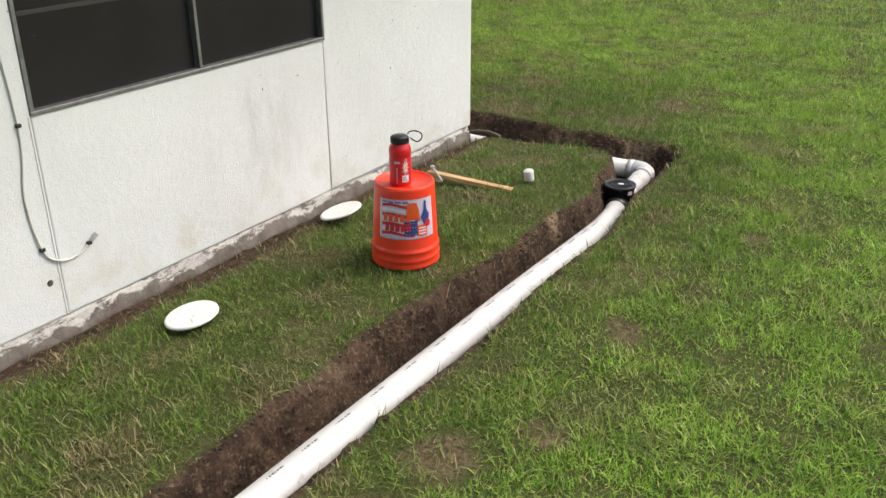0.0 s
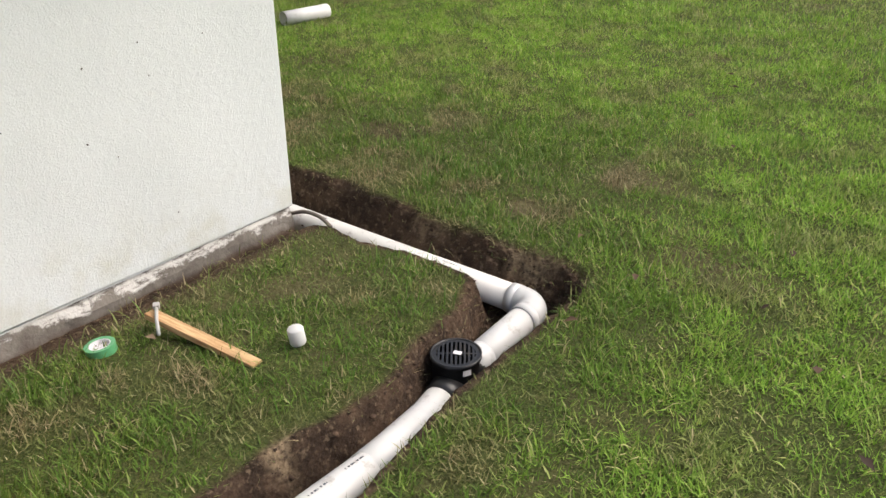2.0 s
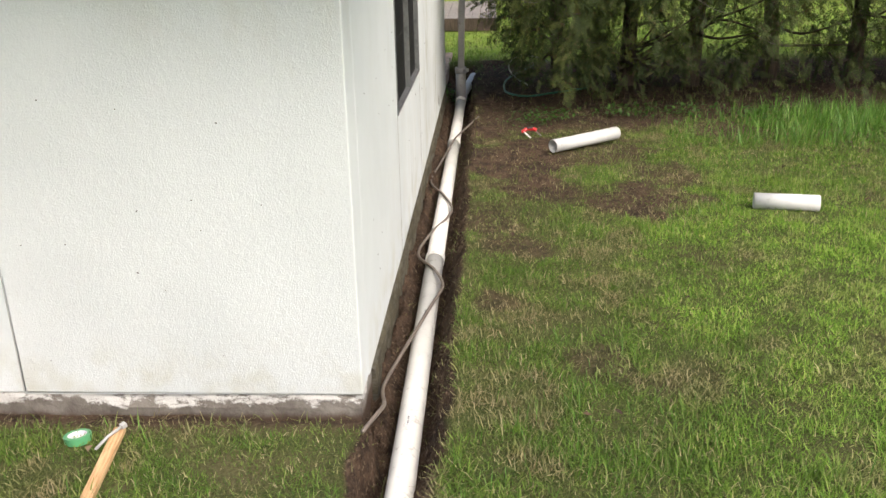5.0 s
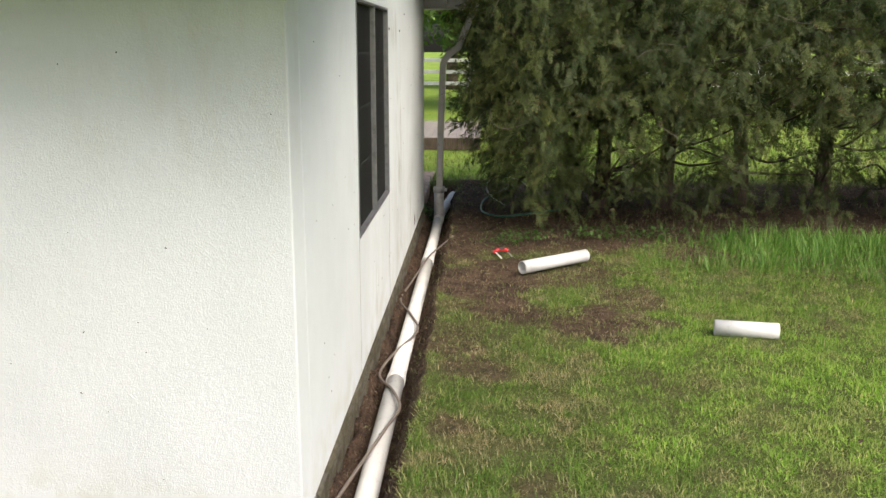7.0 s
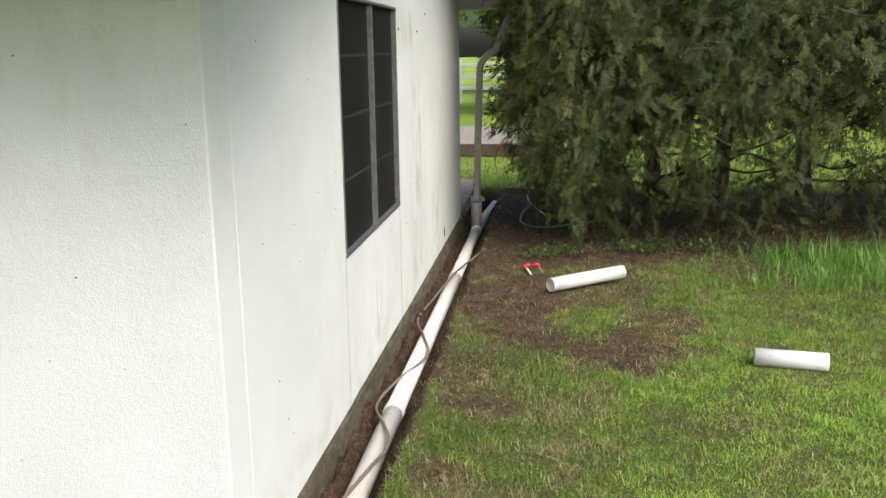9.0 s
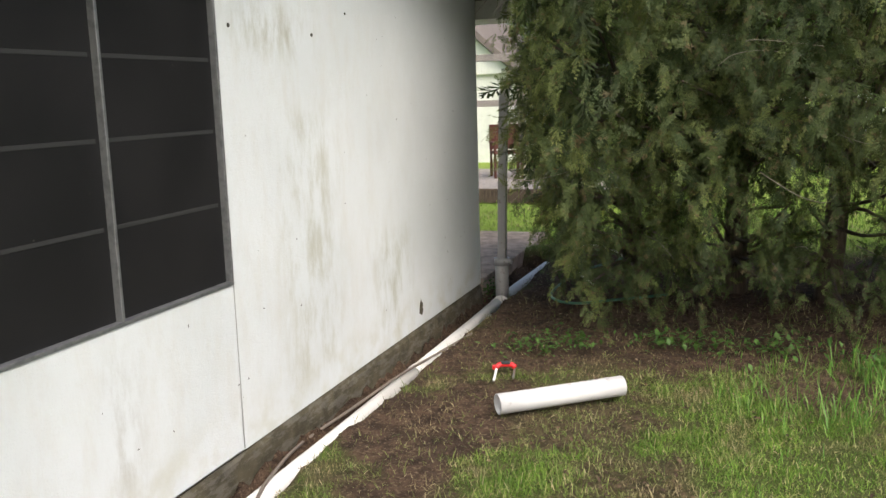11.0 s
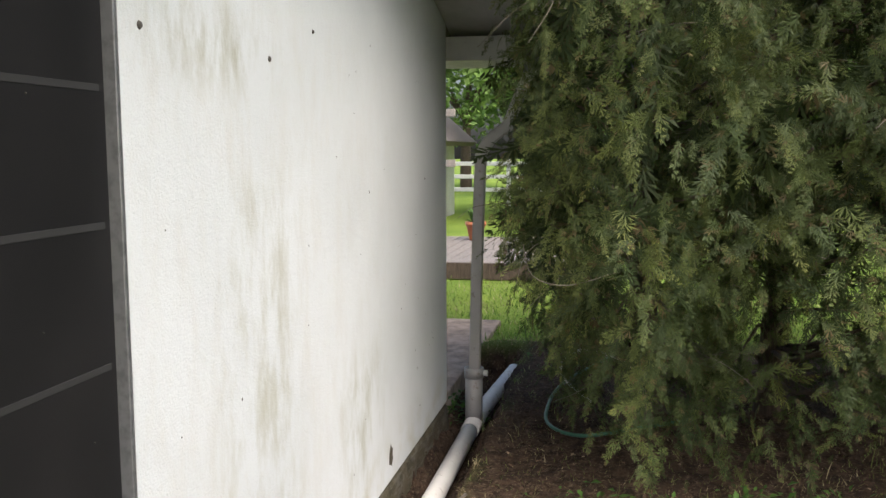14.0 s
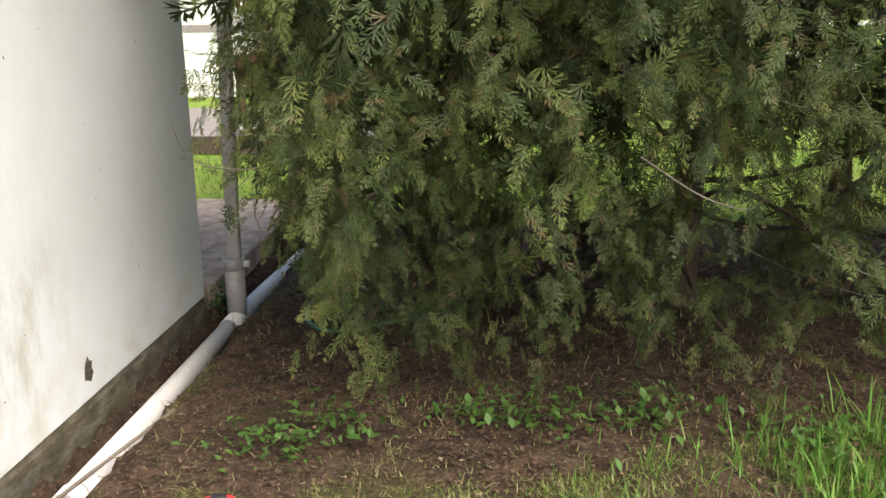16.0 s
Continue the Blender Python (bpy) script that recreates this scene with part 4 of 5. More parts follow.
for i in range(4):
    for j in range(4):
        part("star", label_patch(MID - 0.03 + 0.06 * i + 0.02 * (j % 2), MID - 0.005 + 0.06 * i + 0.02 * (j % 2), 0.19 + 0.07 * j, 0.215 + 0.07 * j, 0.0028, shape=[(0.5, 0), (0.62, 0.38), (1, 0.5), (0.62, 0.62), (0.5, 1), (0.38, 0.62), (0, 0.5), (0.38, 0.38)]), LABEL_WHITE, bucket)
part("printed_shape", label_patch(MID - 0.02, MID + 0.25, 0.44, 0.80, 0.0024, shape=[(0, 0), (1, 0), (0.95, 0.55), (0.78, 1), (0.12, 1), (0.03, 0.5)]), LABEL_ORANGE, bucket)
part("printed_shape", label_patch(MID + 0.03, MID + 0.20, 0.58, 0.74, 0.0028), LABEL_WHITE, bucket)
part("printed_shape", label_patch(MID + 0.27, MID + 0.46, 0.36, 0.82, 0.0024, shape=[(0.0, 0.35), (0.35, 0.62), (0.42, 0.98), (0.62, 0.98), (0.7, 0.6), (1, 0.4), (0.85, 0.1), (0.3, 0.0)]), LABEL_BLUE, bucket)
part("printed_shape", label_patch(MID + 0.34, MID + 0.48, 0.30, 0.46, 0.0028, shape=[(0, 0.3), (0.3, 0), (0.8, 0.1), (1, 0.6), (0.6, 1), (0.2, 0.8)]), LABEL_RED, bucket)
part("printed_shape", label_patch(MID + 0.20, MID + 0.40, 0.14, 0.36, 0.0030), LABEL_ORANGE, bucket)
for k in range(3):
    part("printed_bar", label_patch(MID + 0.225, MID + 0.375, 0.18 + 0.055 * k, 0.205 + 0.055 * k, 0.0034), LABEL_WHITE, bucket)
for k in range(5):
    part("printed_bar", label_patch(MID - 0.46 + 0.11 * k, MID - 0.365 + 0.11 * k, 0.44, 0.60, 0.0027, shape=[(0, 0.1), (0.8, 0), (1, 0.9), (0.2, 1)]), LABEL_ORANGE, bucket)
for k in range(5):
    part("printed_bar", label_patch(MID - 0.42 + 0.10 * k, MID - 0.33 + 0.10 * k, 0.25, 0.42, 0.0027, shape=[(0, 0.0), (0.9, 0.1), (1, 1), (0.1, 0.9)]), LABEL_RED, bucket)
for k in range(4):
    part("printed_bar", label_patch(MID - 0.50 + 0.14 * k, MID - 0.39 + 0.14 * k, 0.80, 0.825, 0.0027), LABEL_BLUE, bucket)

# bottle on the bucket
bottle = tagged(empty("water_bottle", pose(BX + 0.006, BY - 0.034, bz + 0.3446, 0, 0, 0) @ Matrix.Scale(1.02, 4)), "red plastic water bottle with a black screw cap", "bottle")
part("body", lathe([(0.0, 0.0), (0.038, 0.0), (0.0435, 0.006), (0.0445, 0.02), (0.0445, 0.115), (0.0425, 0.122), (0.0445, 0.130), (0.0445, 0.148), (0.041, 0.162), (0.034, 0.170), (0.0335, 0.176), (0.0, 0.176)], 40), BOTTLE_RED, bottle, smooth=True)
cap = part("cap", lathe([(0.0, 0.204), (0.030, 0.204), (0.0345, 0.200), (0.0355, 0.176), (0.0335, 0.173), (0.0, 0.173)], 36), BLACK, bottle, smooth=True)
for k in range(24):
    a = 2 * math.pi * k / 24
    part("ridge", box_bm((0.0345, -0.0016, 0.177), (0.0372, 0.0016, 0.199), 0, pose(0, 0, 0, 0, 0, math.degrees(a))), BLACK, cap)
loop = [(0.020 + 0.033 * math.cos(t) + 0.035, 0.028 + 0.006 * math.sin(2 * t), 0.203 + 0.021 * math.sin(t)) for t in np.linspace(-2.6, 2.9, 20)]
part("strap", tube(loop, 0.0026, 8), BLACK, cap, "black loop strap")
BC = (0.0447, 0.0, 0.0447, 0.15)
part("sticker", cone_patch(*BC, MID + 0.10, MID + 0.75, 0.14, 0.33, 0.0004, 8), LABEL_WHITE, bottle, "white flower sticker")
for k in range(3):
    part("printed_bar", cone_patch(*BC, MID + 0.18, MID + 0.66 - 0.1 * k, 0.17 + 0.05 * k, 0.195 + 0.05 * k, 0.0007, 6), GREEN_PRINT, bottle)
for k in range(12):
    a = 2 * math.pi * k / 12
    ca, sa = math.cos(a), math.sin(a)
    part("petal", cone_patch(*BC, MID + 0.02, MID + 0.84, 0.24, 0.86, 0.0009, shape=[(0.5 + 0.1 * ca - 0.05 * sa, 0.5 + 0.1 * sa + 0.05 * ca), (0.5 + 0.46 * ca, 0.5 + 0.46 * sa), (0.5 + 0.1 * ca + 0.05 * sa, 0.5 + 0.1 * sa - 0.05 * ca)]), LABEL_WHITE, bottle)
part("flower_eye", cone_patch(*BC, MID + 0.33, MID + 0.53, 0.48, 0.62, 0.0012, shape=[(0.5 + 0.5 * math.cos(t), 0.5 + 0.5 * math.sin(t)) for t in np.linspace(0, 5.7, 10)]), YELLOW, bottle)
part("printed_bar", cone_patch(*BC, MID - 0.62, MID - 0.10, 0.66, 0.72, 0.0006, 6), LABEL_LILAC, bottle)
for k in range(6):
    part("printed_bar", cone_patch(*BC, MID - 0.42, MID - 0.30, 0.12 + 0.075 * k, 0.17 + 0.075 * k, 0.0006, 3), LABEL_LILAC, bottle)


def lid(place, turn, label):
    ob = tagged(empty("plastic_lid", pose(*place) @ pose(0, 0, 0, *turn)), label, "lid", group="white lids")
    part("disc", lathe([(0, 0.004), (0.083, 0.004), (0.090, 0.006), (0.098, 0.0065), (0.103, 0.003), (0.104, -0.003), (0.101, -0.004), (0.096, 0.0), (0.085, 0.001), (0, 0.001)], 44), WHITE_PLASTIC, ob, smooth=True)
    return ob


lid((-2.225, 1.960, on_ground(-2.235, 1.965) + 0.036), (4, -9, 20), "round white plastic lid lying in the grass")
lid((-2.405, 3.085, on_ground(-2.40, 3.10) + 0.05), (7, -15, 0), "round white plastic lid leaning near the footing")

tz = on_ground(-2.355, 3.575)
tape = tagged(empty("tape_roll", pose(-2.355, 3.575, tz - 0.024, 4, -6, 0)), "roll of green masking tape in the grass", "tape")
part("roll", lathe([(0.036, 0.0), (0.050, 0.0), (0.050, 0.048), (0.036, 0.048), (0.036, 0.0)], 36), TAPE_GREEN, tape)
part("core", lathe([(0.033, 0.001), (0.036, 0.001), (0.036, 0.047), (0.033, 0.047), (0.033, 0.001)], 36), LABEL_WHITE, tape)
part("liner", lathe([(0.0, 0.030), (0.033, 0.030), (0.033, 0.027), (0.0, 0.027)], 30), LABEL_WHITE, tape)

sz = -0.085
stake = tagged(empty("wooden_stake", pose(-2.095, 3.778, sz + 0.036, 0, 3, 6)), "short raw pine stake lying in the grass", "stake")
part("lath", box_bm((-0.245, -0.021, -0.011), (0.245, 0.021, 0.011), 0.002), STAKE, stake)
clamp = tagged(empty("metal_bracket", pose(-2.27, 3.735, sz + 0.060, 0, 8, -36)), "small grey metal bracket across the stake", "bracket")
part("arm", tube([(-0.065, 0, 0.004), (0.0, 0, 0.0), (0.06, 0.005, -0.016)], 0.006, 10), PVC_GREY, clamp, smooth=True)
part("head", box_bm((-0.078, -0.011, -0.004), (-0.056, 0.011, 0.014), 0.003), PVC_GREY, clamp)

cz = on_ground(-1.84, 3.955)
pcap = tagged(empty("pipe_fitting", pose(-1.832, 3.955, cz + 0.012, 6, -4, 0)), "small white pipe fitting in the grass", "pipe fitting")
part("sleeve", lathe([(0.020, 0.0), (0.0255, 0.0), (0.0265, 0.004), (0.0265, 0.052), (0.024, 0.056), (0.0, 0.056)], 30), PVC, pcap, smooth=True)


def offcut(a, b, label):
    """A loose piece of pipe between two points of the lawn."""
    a, b = Vector(a), Vector(b)
    return pipe("pipe_offcut", [a, a.lerp(b, 0.5), b], label, PVC, print_every=(b - a).length)


offcut((-6.60, 5.640, -0.012), (-7.03, 6.205, -0.004), "cut piece of white drain pipe lying on the lawn")
offcut((-5.145, 6.843, -0.028), (-5.085, 7.24, -0.028), "short cut piece of white drain pipe lying on the lawn")

# hacksaw lying by the pipe piece
hz = on_ground(-7.2, 5.50)
saw = tagged(empty("hacksaw", pose(-7.30, 5.485, hz + 0.03, 0, 0, 12)), "red-handled hacksaw lying on the bare earth", "saw")
part("handle", tube(smooth_line([(0.0, -0.055, 0.006), (-0.012, -0.03, 0.022), (-0.012, 0.03, 0.022), (0.0, 0.058, 0.01)], 5), 0.016, 12), RED_TOOL, saw, smooth=True)
part("grip", box_bm((-0.030, -0.028, 0.024), (0.004, 0.030, 0.042), 0.007), BLACK, saw)
part("blade", box_bm((0.0, -0.060, -0.004), (0.22, -0.046, 0.004), 0.002), WHITE_PLASTIC, saw, "white painted blade holder")
part("frame", box_bm((0.0, 0.048, -0.006), (0.17, 0.060, 0.006), 0.003), STEEL, saw)
part("hook", box_bm((-0.02, -0.078, -0.004), (0.012, -0.058, 0.02), 0.005), RED_TOOL, saw)

# hoses under the trees
tagged(part("garden_hose", tube(smooth_line([(-11.2, 5.7, -0.06), (-10.2, 5.35, -0.06), (-9.5, 5.29, -0.06), (-9.15, 5.36, -0.055), (-9.05, 5.55, -0.06), (-9.25, 5.85, -0.06), (-9.5, 6.2, -0.06)], 8), 0.011, 10), HOSE, smooth=True), "green garden hose on the bare earth below the trees", "hose")
tagged(part("coiled_tube", tube(smooth_line([(-9.8, 5.56, -0.07), (-9.85, 5.45, -0.01), (-9.9, 5.37, 0.06), (-9.95, 5.35, 0.14), (-9.95, 5.42, 0.22), (-9.9, 5.56, 0.25), (-9.85, 5.76, 0.2), (-9.85, 5.9, 0.06), (-9.85, 5.92, -0.07)], 8), 0.009, 10), WIRE, smooth=True), "pale bent tube sticking out below the trees", "hose")


# ---- clods, litter and grass ----
def scatter_lumps(name, n, spots, sizes, material, label):
    """Irregular earth clods as one mesh."""
    rng = np.random.default_rng(len(name) * 31 + n)
    base = bmesh.new()
    bmesh.ops.create_icosphere(base, subdivisions=1, radius=1.0)
    bv = np.array([v.co[:] for v in base.verts])
    bf = np.array([[v.index for v in f.verts] for f in base.faces])
    base.free()
    p = spots(rng, n)
    n = len(p)
    size = sizes[0] + (sizes[1] - sizes[0]) * rng.random(n) ** 3.2
    v = bv[None] * (0.35 + 1.0 * rng.random((n, len(bv), 1))) * size[:, None, None] * np.stack([0.8 + 0.6 * rng.random(n), 0.8 + 0.6 * rng.random(n), 0.55 + 0.4 * rng.random(n)], -1)[:, None]
    v[:, :, :2] += p[:, None, :]
    v[:, :, 2] += (height(p[:, 0], p[:, 1]) + size * -0.15)[:, None]
    f = bf[None] + (np.arange(n) * len(bv))[:, None, None]
    return tagged(raw_mesh(name, v.reshape(-1, 3), f.ravel(), np.full(n * len(bf), 3), material), label, "earth", kind="stuff")


def trench_spots(rng, n):
    a = np.stack([rng.uniform(-1.72, -1.38, n), rng.uniform(0.2, 4.95, n)], -1)
    b = np.stack([rng.uniform(-10.6, -1.4, n), rng.uniform(4.64, 5.02, n)], -1)
    p = np.concatenate([a, b])
    t = trench(p[:, 0], p[:, 1], 0.03)
    return p[rng.random(len(p)) < np.where((t > 0.3), 0.8, 0.0)]


def bare_spots(rng, n):
    p = np.stack([rng.uniform(-10.5, 0.5, n), rng.uniform(0.5, 8.5, n)], -1)
    keep = (p[:, 0] > WX) | (p[:, 1] > WY + 0.1)
    p = p[keep]
    return p[rng.random(len(p)) < 0.6 * bare(p[:, 0], p[:, 1]) ** 2]


scatter_lumps("trench_clods", 5200, trench_spots, (0.002, 0.012), CLOD, "loose brown clods in the trench")
scatter_lumps("earth_crumbs", 10000, bare_spots, (0.0015, 0.011), CLOD, "crumbs of earth on the bare patches")


def off_line(x, y, line):
    """The distance from places to a broken line of the plan."""
    best = np.full(np.shape(x), 1e9)
    for (ax, ay), (bx, by) in zip(line, line[1:]):
        ux, uy = bx - ax, by - ay
        k = np.clip(((x - ax) * ux + (y - ay) * uy) / (ux * ux + uy * uy), 0, 1)
        best = np.minimum(best, np.hypot(x - ax - k * ux, y - ay - k * uy))
    return best


def blades(cells, length, width, seed, lean=0.75, use_bare=True, simple=False):
    """Grass blades, each of two segments and bent over. cells: x, y and side of square plots, blades a square metre there, and size."""
    rng = np.random.default_rng(seed)
    cx, cy, side, dens, size = cells
    count = (dens * side * side).astype(int)
    P = np.stack([np.repeat(cx, count), np.repeat(cy, count)], -1) + (rng.random((count.sum(), 2)) - 0.5) * side
    S = np.repeat(size, count)
    clump = fbm(P[:, 0] * 7, P[:, 1] * 7, 61)
    keep = 0.5 + 0.8 * sstep(0.3, 0.65, clump)
    if use_bare:
        worn_shaded = np.minimum(off_line(P[:, 0], P[:, 1], [(-1.45, 0), (-1.45, 4.8), (-9, 4.8)]), 4)
        keep = keep * (0.74 + 0.26 * sstep(0.2, 1.9, worn_shaded + 0.9 * (fbm(P[:, 0], P[:, 1], 97) - 0.5)))
    if use_bare:
        keep = keep * (1 - 0.93 * bare(P[:, 0], P[:, 1]))
        inside = (P[:, 0] < WX + 0.03) & (P[:, 0] > FAR - 0.05) & (P[:, 1] < WY + 0.05)
        slab = (P[:, 0] < -9.7) & (P[:, 0] > -12.5) & (P[:, 1] < 4.6)
        decked = (P[:, 0] < -15.1) & (P[:, 0] > -18.7) & (P[:, 1] < 5.3) & (P[:, 1] > 0.85)
        keep = np.where(inside | slab | decked, 0, keep)
    ok = rng.random(len(P)) < keep
    P, S, clump = P[ok], S[ok], clump[ok]
    n = len(P)
    patch = fbm(P[:, 0] * 1.4, P[:, 1] * 1.4, 71)
    L = (length[0] + (length[1] - length[0]) * rng.random(n) ** 1.5) * (0.6 + 0.9 * patch) * (0.55 + 0.9 * clump) * S
    W = (width[0] + (width[1] - width[0]) * rng.random(n)) * S
    az = rng.uniform(0, 2 * math.pi, n) + 1.2 * (fbm(P[:, 0] * 5, P[:, 1] * 5, 75) - 0.5)
    tilt = np.minimum(lean * (0.2 + 0.95 * rng.random(n)), 1.22)
    d = np.stack([np.cos(az), np.sin(az)], -1)
    s = np.stack([-d[:, 1], d[:, 0], np.zeros(n)], -1) * (W / 2)[:, None]
    base = np.concatenate([P, height(P[:, 0], P[:, 1])[:, None] - 0.004], -1)
    c1, s1 = np.cos(tilt * 0.8), np.sin(tilt * 0.8)
    c2, s2 = np.cos(tilt * 1.25), np.sin(tilt * 1.25)
    mid = base + np.concatenate([d * (L * 0.5 * s1)[:, None], (L * 0.5 * c1)[:, None]], -1)
    tip = mid + np.concatenate([d * (L * 0.5 * s2)[:, None], (L * 0.5 * c2)[:, None]], -1)
    if simple:
        k = (np.arange(n) * 3)[:, None]
        return np.stack([base - s, base + s, tip], 1).reshape(-1, 3), np.concatenate([k, k + 1, k + 2], 1).ravel(), np.full(n, 3), P
    v = np.stack([base - s * 0.8, base + s * 0.8, mid + s, mid - s, tip], 1)
    k = (np.arange(n) * 5)[:, None]
    f = np.concatenate([k, k + 1, k + 2, k + 3, k + 3, k + 2, k + 4], 1).ravel()
    return v.reshape(-1, 3), f, np.tile([4, 3], n), P


def lawn_mesh(name, made, label):
    """Lawn blades with two values each: lushness clear of the painted shade by the walls, and how dead the lawn is
    there.
    """
    v, f, s, P = made
    ob = tagged(raw_mesh(name, v, f, s, GRASS), label, "grass", kind="stuff")
    x, y = P[:, 0], P[:, 1]
    worn_shaded = off_line(x, y, [(-2.6, -3), (-2.3, 4.8), (-9, 4.8)])
    # close to the walls the wear colours with their painted shade take over
    lush_unshaded = sstep(0.55, 2.1, worn_shaded + 1.3 * (fbm(x * 0.9, y * 0.9, 101, 4) - 0.5)) * (0.25 + 0.75 * sstep(-6.5, -3.5, x))
    dead = 0.85 * sstep(0.52, 0.69, fbm(x * 4.7, y * 4.7, 105, 5)) * (1 - 0.5 * lush_unshaded) + 0.5 * bare(x, y)
    each = len(v) // len(P)
    for key, values in (("lush_unshaded", lush_unshaded), ("dead", np.clip(dead, 0, 1))):
        ob.data.attributes.new(key, "FLOAT", "POINT").data.foreach_set("value", np.repeat(values, each).astype(np.float32))


def plots(x0, x1, y0, y1, side):
    a, b = np.meshgrid(np.arange(x0, x1, side) + side / 2, np.arange(y0, y1, side) + side / 2)
    return a.ravel(), b.ravel()


# the lawn is thickest along the trench and the way round the corner, and thins out with distance
px, py = plots(-19, 9, -5, 22, 0.5)
d = np.maximum(off_line(px, py, [(-0.9, 1.3), (-1.0, 4.2), (-3.0, 6.0), (-6.3, 6.4)]), 1.9)
lawn_mesh("lawn_grass", blades((px, py, 0.5, 1800 * (1.9 / d) ** 2.3, np.clip((d / 1.9) ** 0.5, 1, 2.4)), (0.026, 0.075), (0.0026, 0.0052), 3, 1.75), "short patchy green lawn grass with straw-coloured blades")
lawn_mesh("lawn_undergrowth", blades((px, py, 0.5, 15500 * (1.9 / d) ** 2.3, np.clip((d / 1.9) ** 0.55, 1, 2.6)), (0.018, 0.052), (0.0032, 0.0064), 5, 1.4, True, True), "dense low blades and straw of the lawn")
# taller tufts before the trees, along the footing and here and there on the lawn
px, py = plots(-8.6, 1.0, 0.5, 13.5, 0.15)
tuft = fbm(px * 1.7, py * 1.7, 91)
dens = 1500 * sstep(-6.5, -7.2, px) * sstep(-8.6, -7.9, px) * sstep(6.35, 7.2, py) + np.where(px > -7, 620 * sstep(0.54, 0.70, tuft) * (1 - bare(px, py)), 0) + np.where((px > WX + 0.12) & (px < -2.2) & (py < 4.5), 260, 0)
size = np.where((px < -6.4) & (py > 6.3), 0.62 + 0.38 * sstep(6.6, 7.6, py), 0.48)
v, f, s, _ = blades((px, py, 0.15, np.where((px < WX + 0.1) & (py < 5.1), 0, dens), size), (0.08, 0.21), (0.004, 0.008), 4, 0.8)
tagged(raw_mesh("tall_grass", v, f, s, TALL_GRASS), "taller bright green grass tufts", "grass", kind="stuff")


def leaf_quads(n, spots, size, seed, flat, lift, material, name, label, category):
    """Small curled leaves: two triangles folded on the midrib."""
    rng = np.random.default_rng(seed)
    p = spots(rng, n)
    n = len(p)
    L = size[0] + (size[1] - size[0]) * rng.random(n)
    az, el, fold = rng.uniform(0, 6.28, n), rng.normal(0, flat, n), rng.uniform(0.1, 0.7, n)
    d = np.stack([np.cos(az) * np.cos(el), np.sin(az) * np.cos(el), np.sin(el)], -1)
    side = np.stack([-np.sin(az), np.cos(az), np.zeros(n)], -1)
    upv = np.cross(d, side)
    c = np.concatenate([p[:, :2], (height(p[:, 0], p[:, 1]) + lift[0] + (lift[1] - lift[0]) * rng.random(n))[:, None]], -1)
    a, b = c - d * (L / 2)[:, None], c + d * (L / 2)[:, None]
    wing = (L * 0.32)[:, None] * (side * np.cos(fold)[:, None] + upv * np.sin(fold)[:, None])
    wing2 = (L * 0.32)[:, None] * (-side * np.cos(fold)[:, None] + upv * np.sin(fold)[:, None])
    v = np.stack([a, c + wing, b, c + wing2], 1)
    k = (np.arange(n) * 4)[:, None]
    f = np.concatenate([k, k + 1, k + 2, k, k + 2, k + 3], 1).ravel()
    return tagged(raw_mesh(name, v.reshape(-1, 3), f, np.full(2 * n, 3), material), label, category, kind="stuff")


def litter_spots(rng, n):
    p = np.stack([rng.uniform(-10.5, -4.8, n), rng.uniform(5.05, 10.5, n)], -1)
    w = np.maximum(0.9 * sstep(-6.5, -7.4, p[:, 0] + np.where(p[:, 1] > 7.3, -0.8, 0)), 0.8 * bare(p[:, 0], p[:, 1]) * sstep(5.4, 5.8, p[:, 1])) * (0.25 + 0.9 * sstep(0.35, 0.6, fbm(p[:, 0] * 3, p[:, 1] * 3, 81)))
    return p[rng.random(n) < w]


def weed_spots(rng, n):
    out = []
    for cx, cy, r in ((-7.9, 5.75, 0.2), (-8.05, 6.3, 0.14), (-8.05, 6.65, 0.2), (-8.1, 7.05, 0.18), (-7.75, 5.5, 0.18), (-7.9, 7.6, 0.2), (-9.75, 4.72, 0.14), (-9.9, 4.55, 0.15), (-10.9, 5.4, 0.3)):
        m = n // 9
        out.append(np.array([cx, cy]) + rng.normal(0, r * 0.6, (m, 2)))
    return np.concatenate(out)


def lone_leaves(rng, n):
    p = np.stack([rng.uniform(-5, 0.8, n), rng.uniform(2.5, 9, n)], -1)
    return p[(p[:, 0] > WX + 0.2) | (p[:, 1] > 5.1)]


leaf_quads(30000, litter_spots, (0.008, 0.034), 11, 0.25, (0.004, 0.022), LITTER, "leaf_litter", "dry brown leaf litter below the trees", "leaves")
leaf_quads(950, weed_spots, (0.022, 0.062), 12, 0.6, (0.01, 0.12), WEED, "weeds", "bright green weeds at the edge of the trees", "weeds")
leaf_quads(60, lone_leaves, (0.03, 0.06), 13, 0.2, (0.03, 0.05), LITTER, "fallen_leaves", "single dry leaves on the lawn", "leaves")


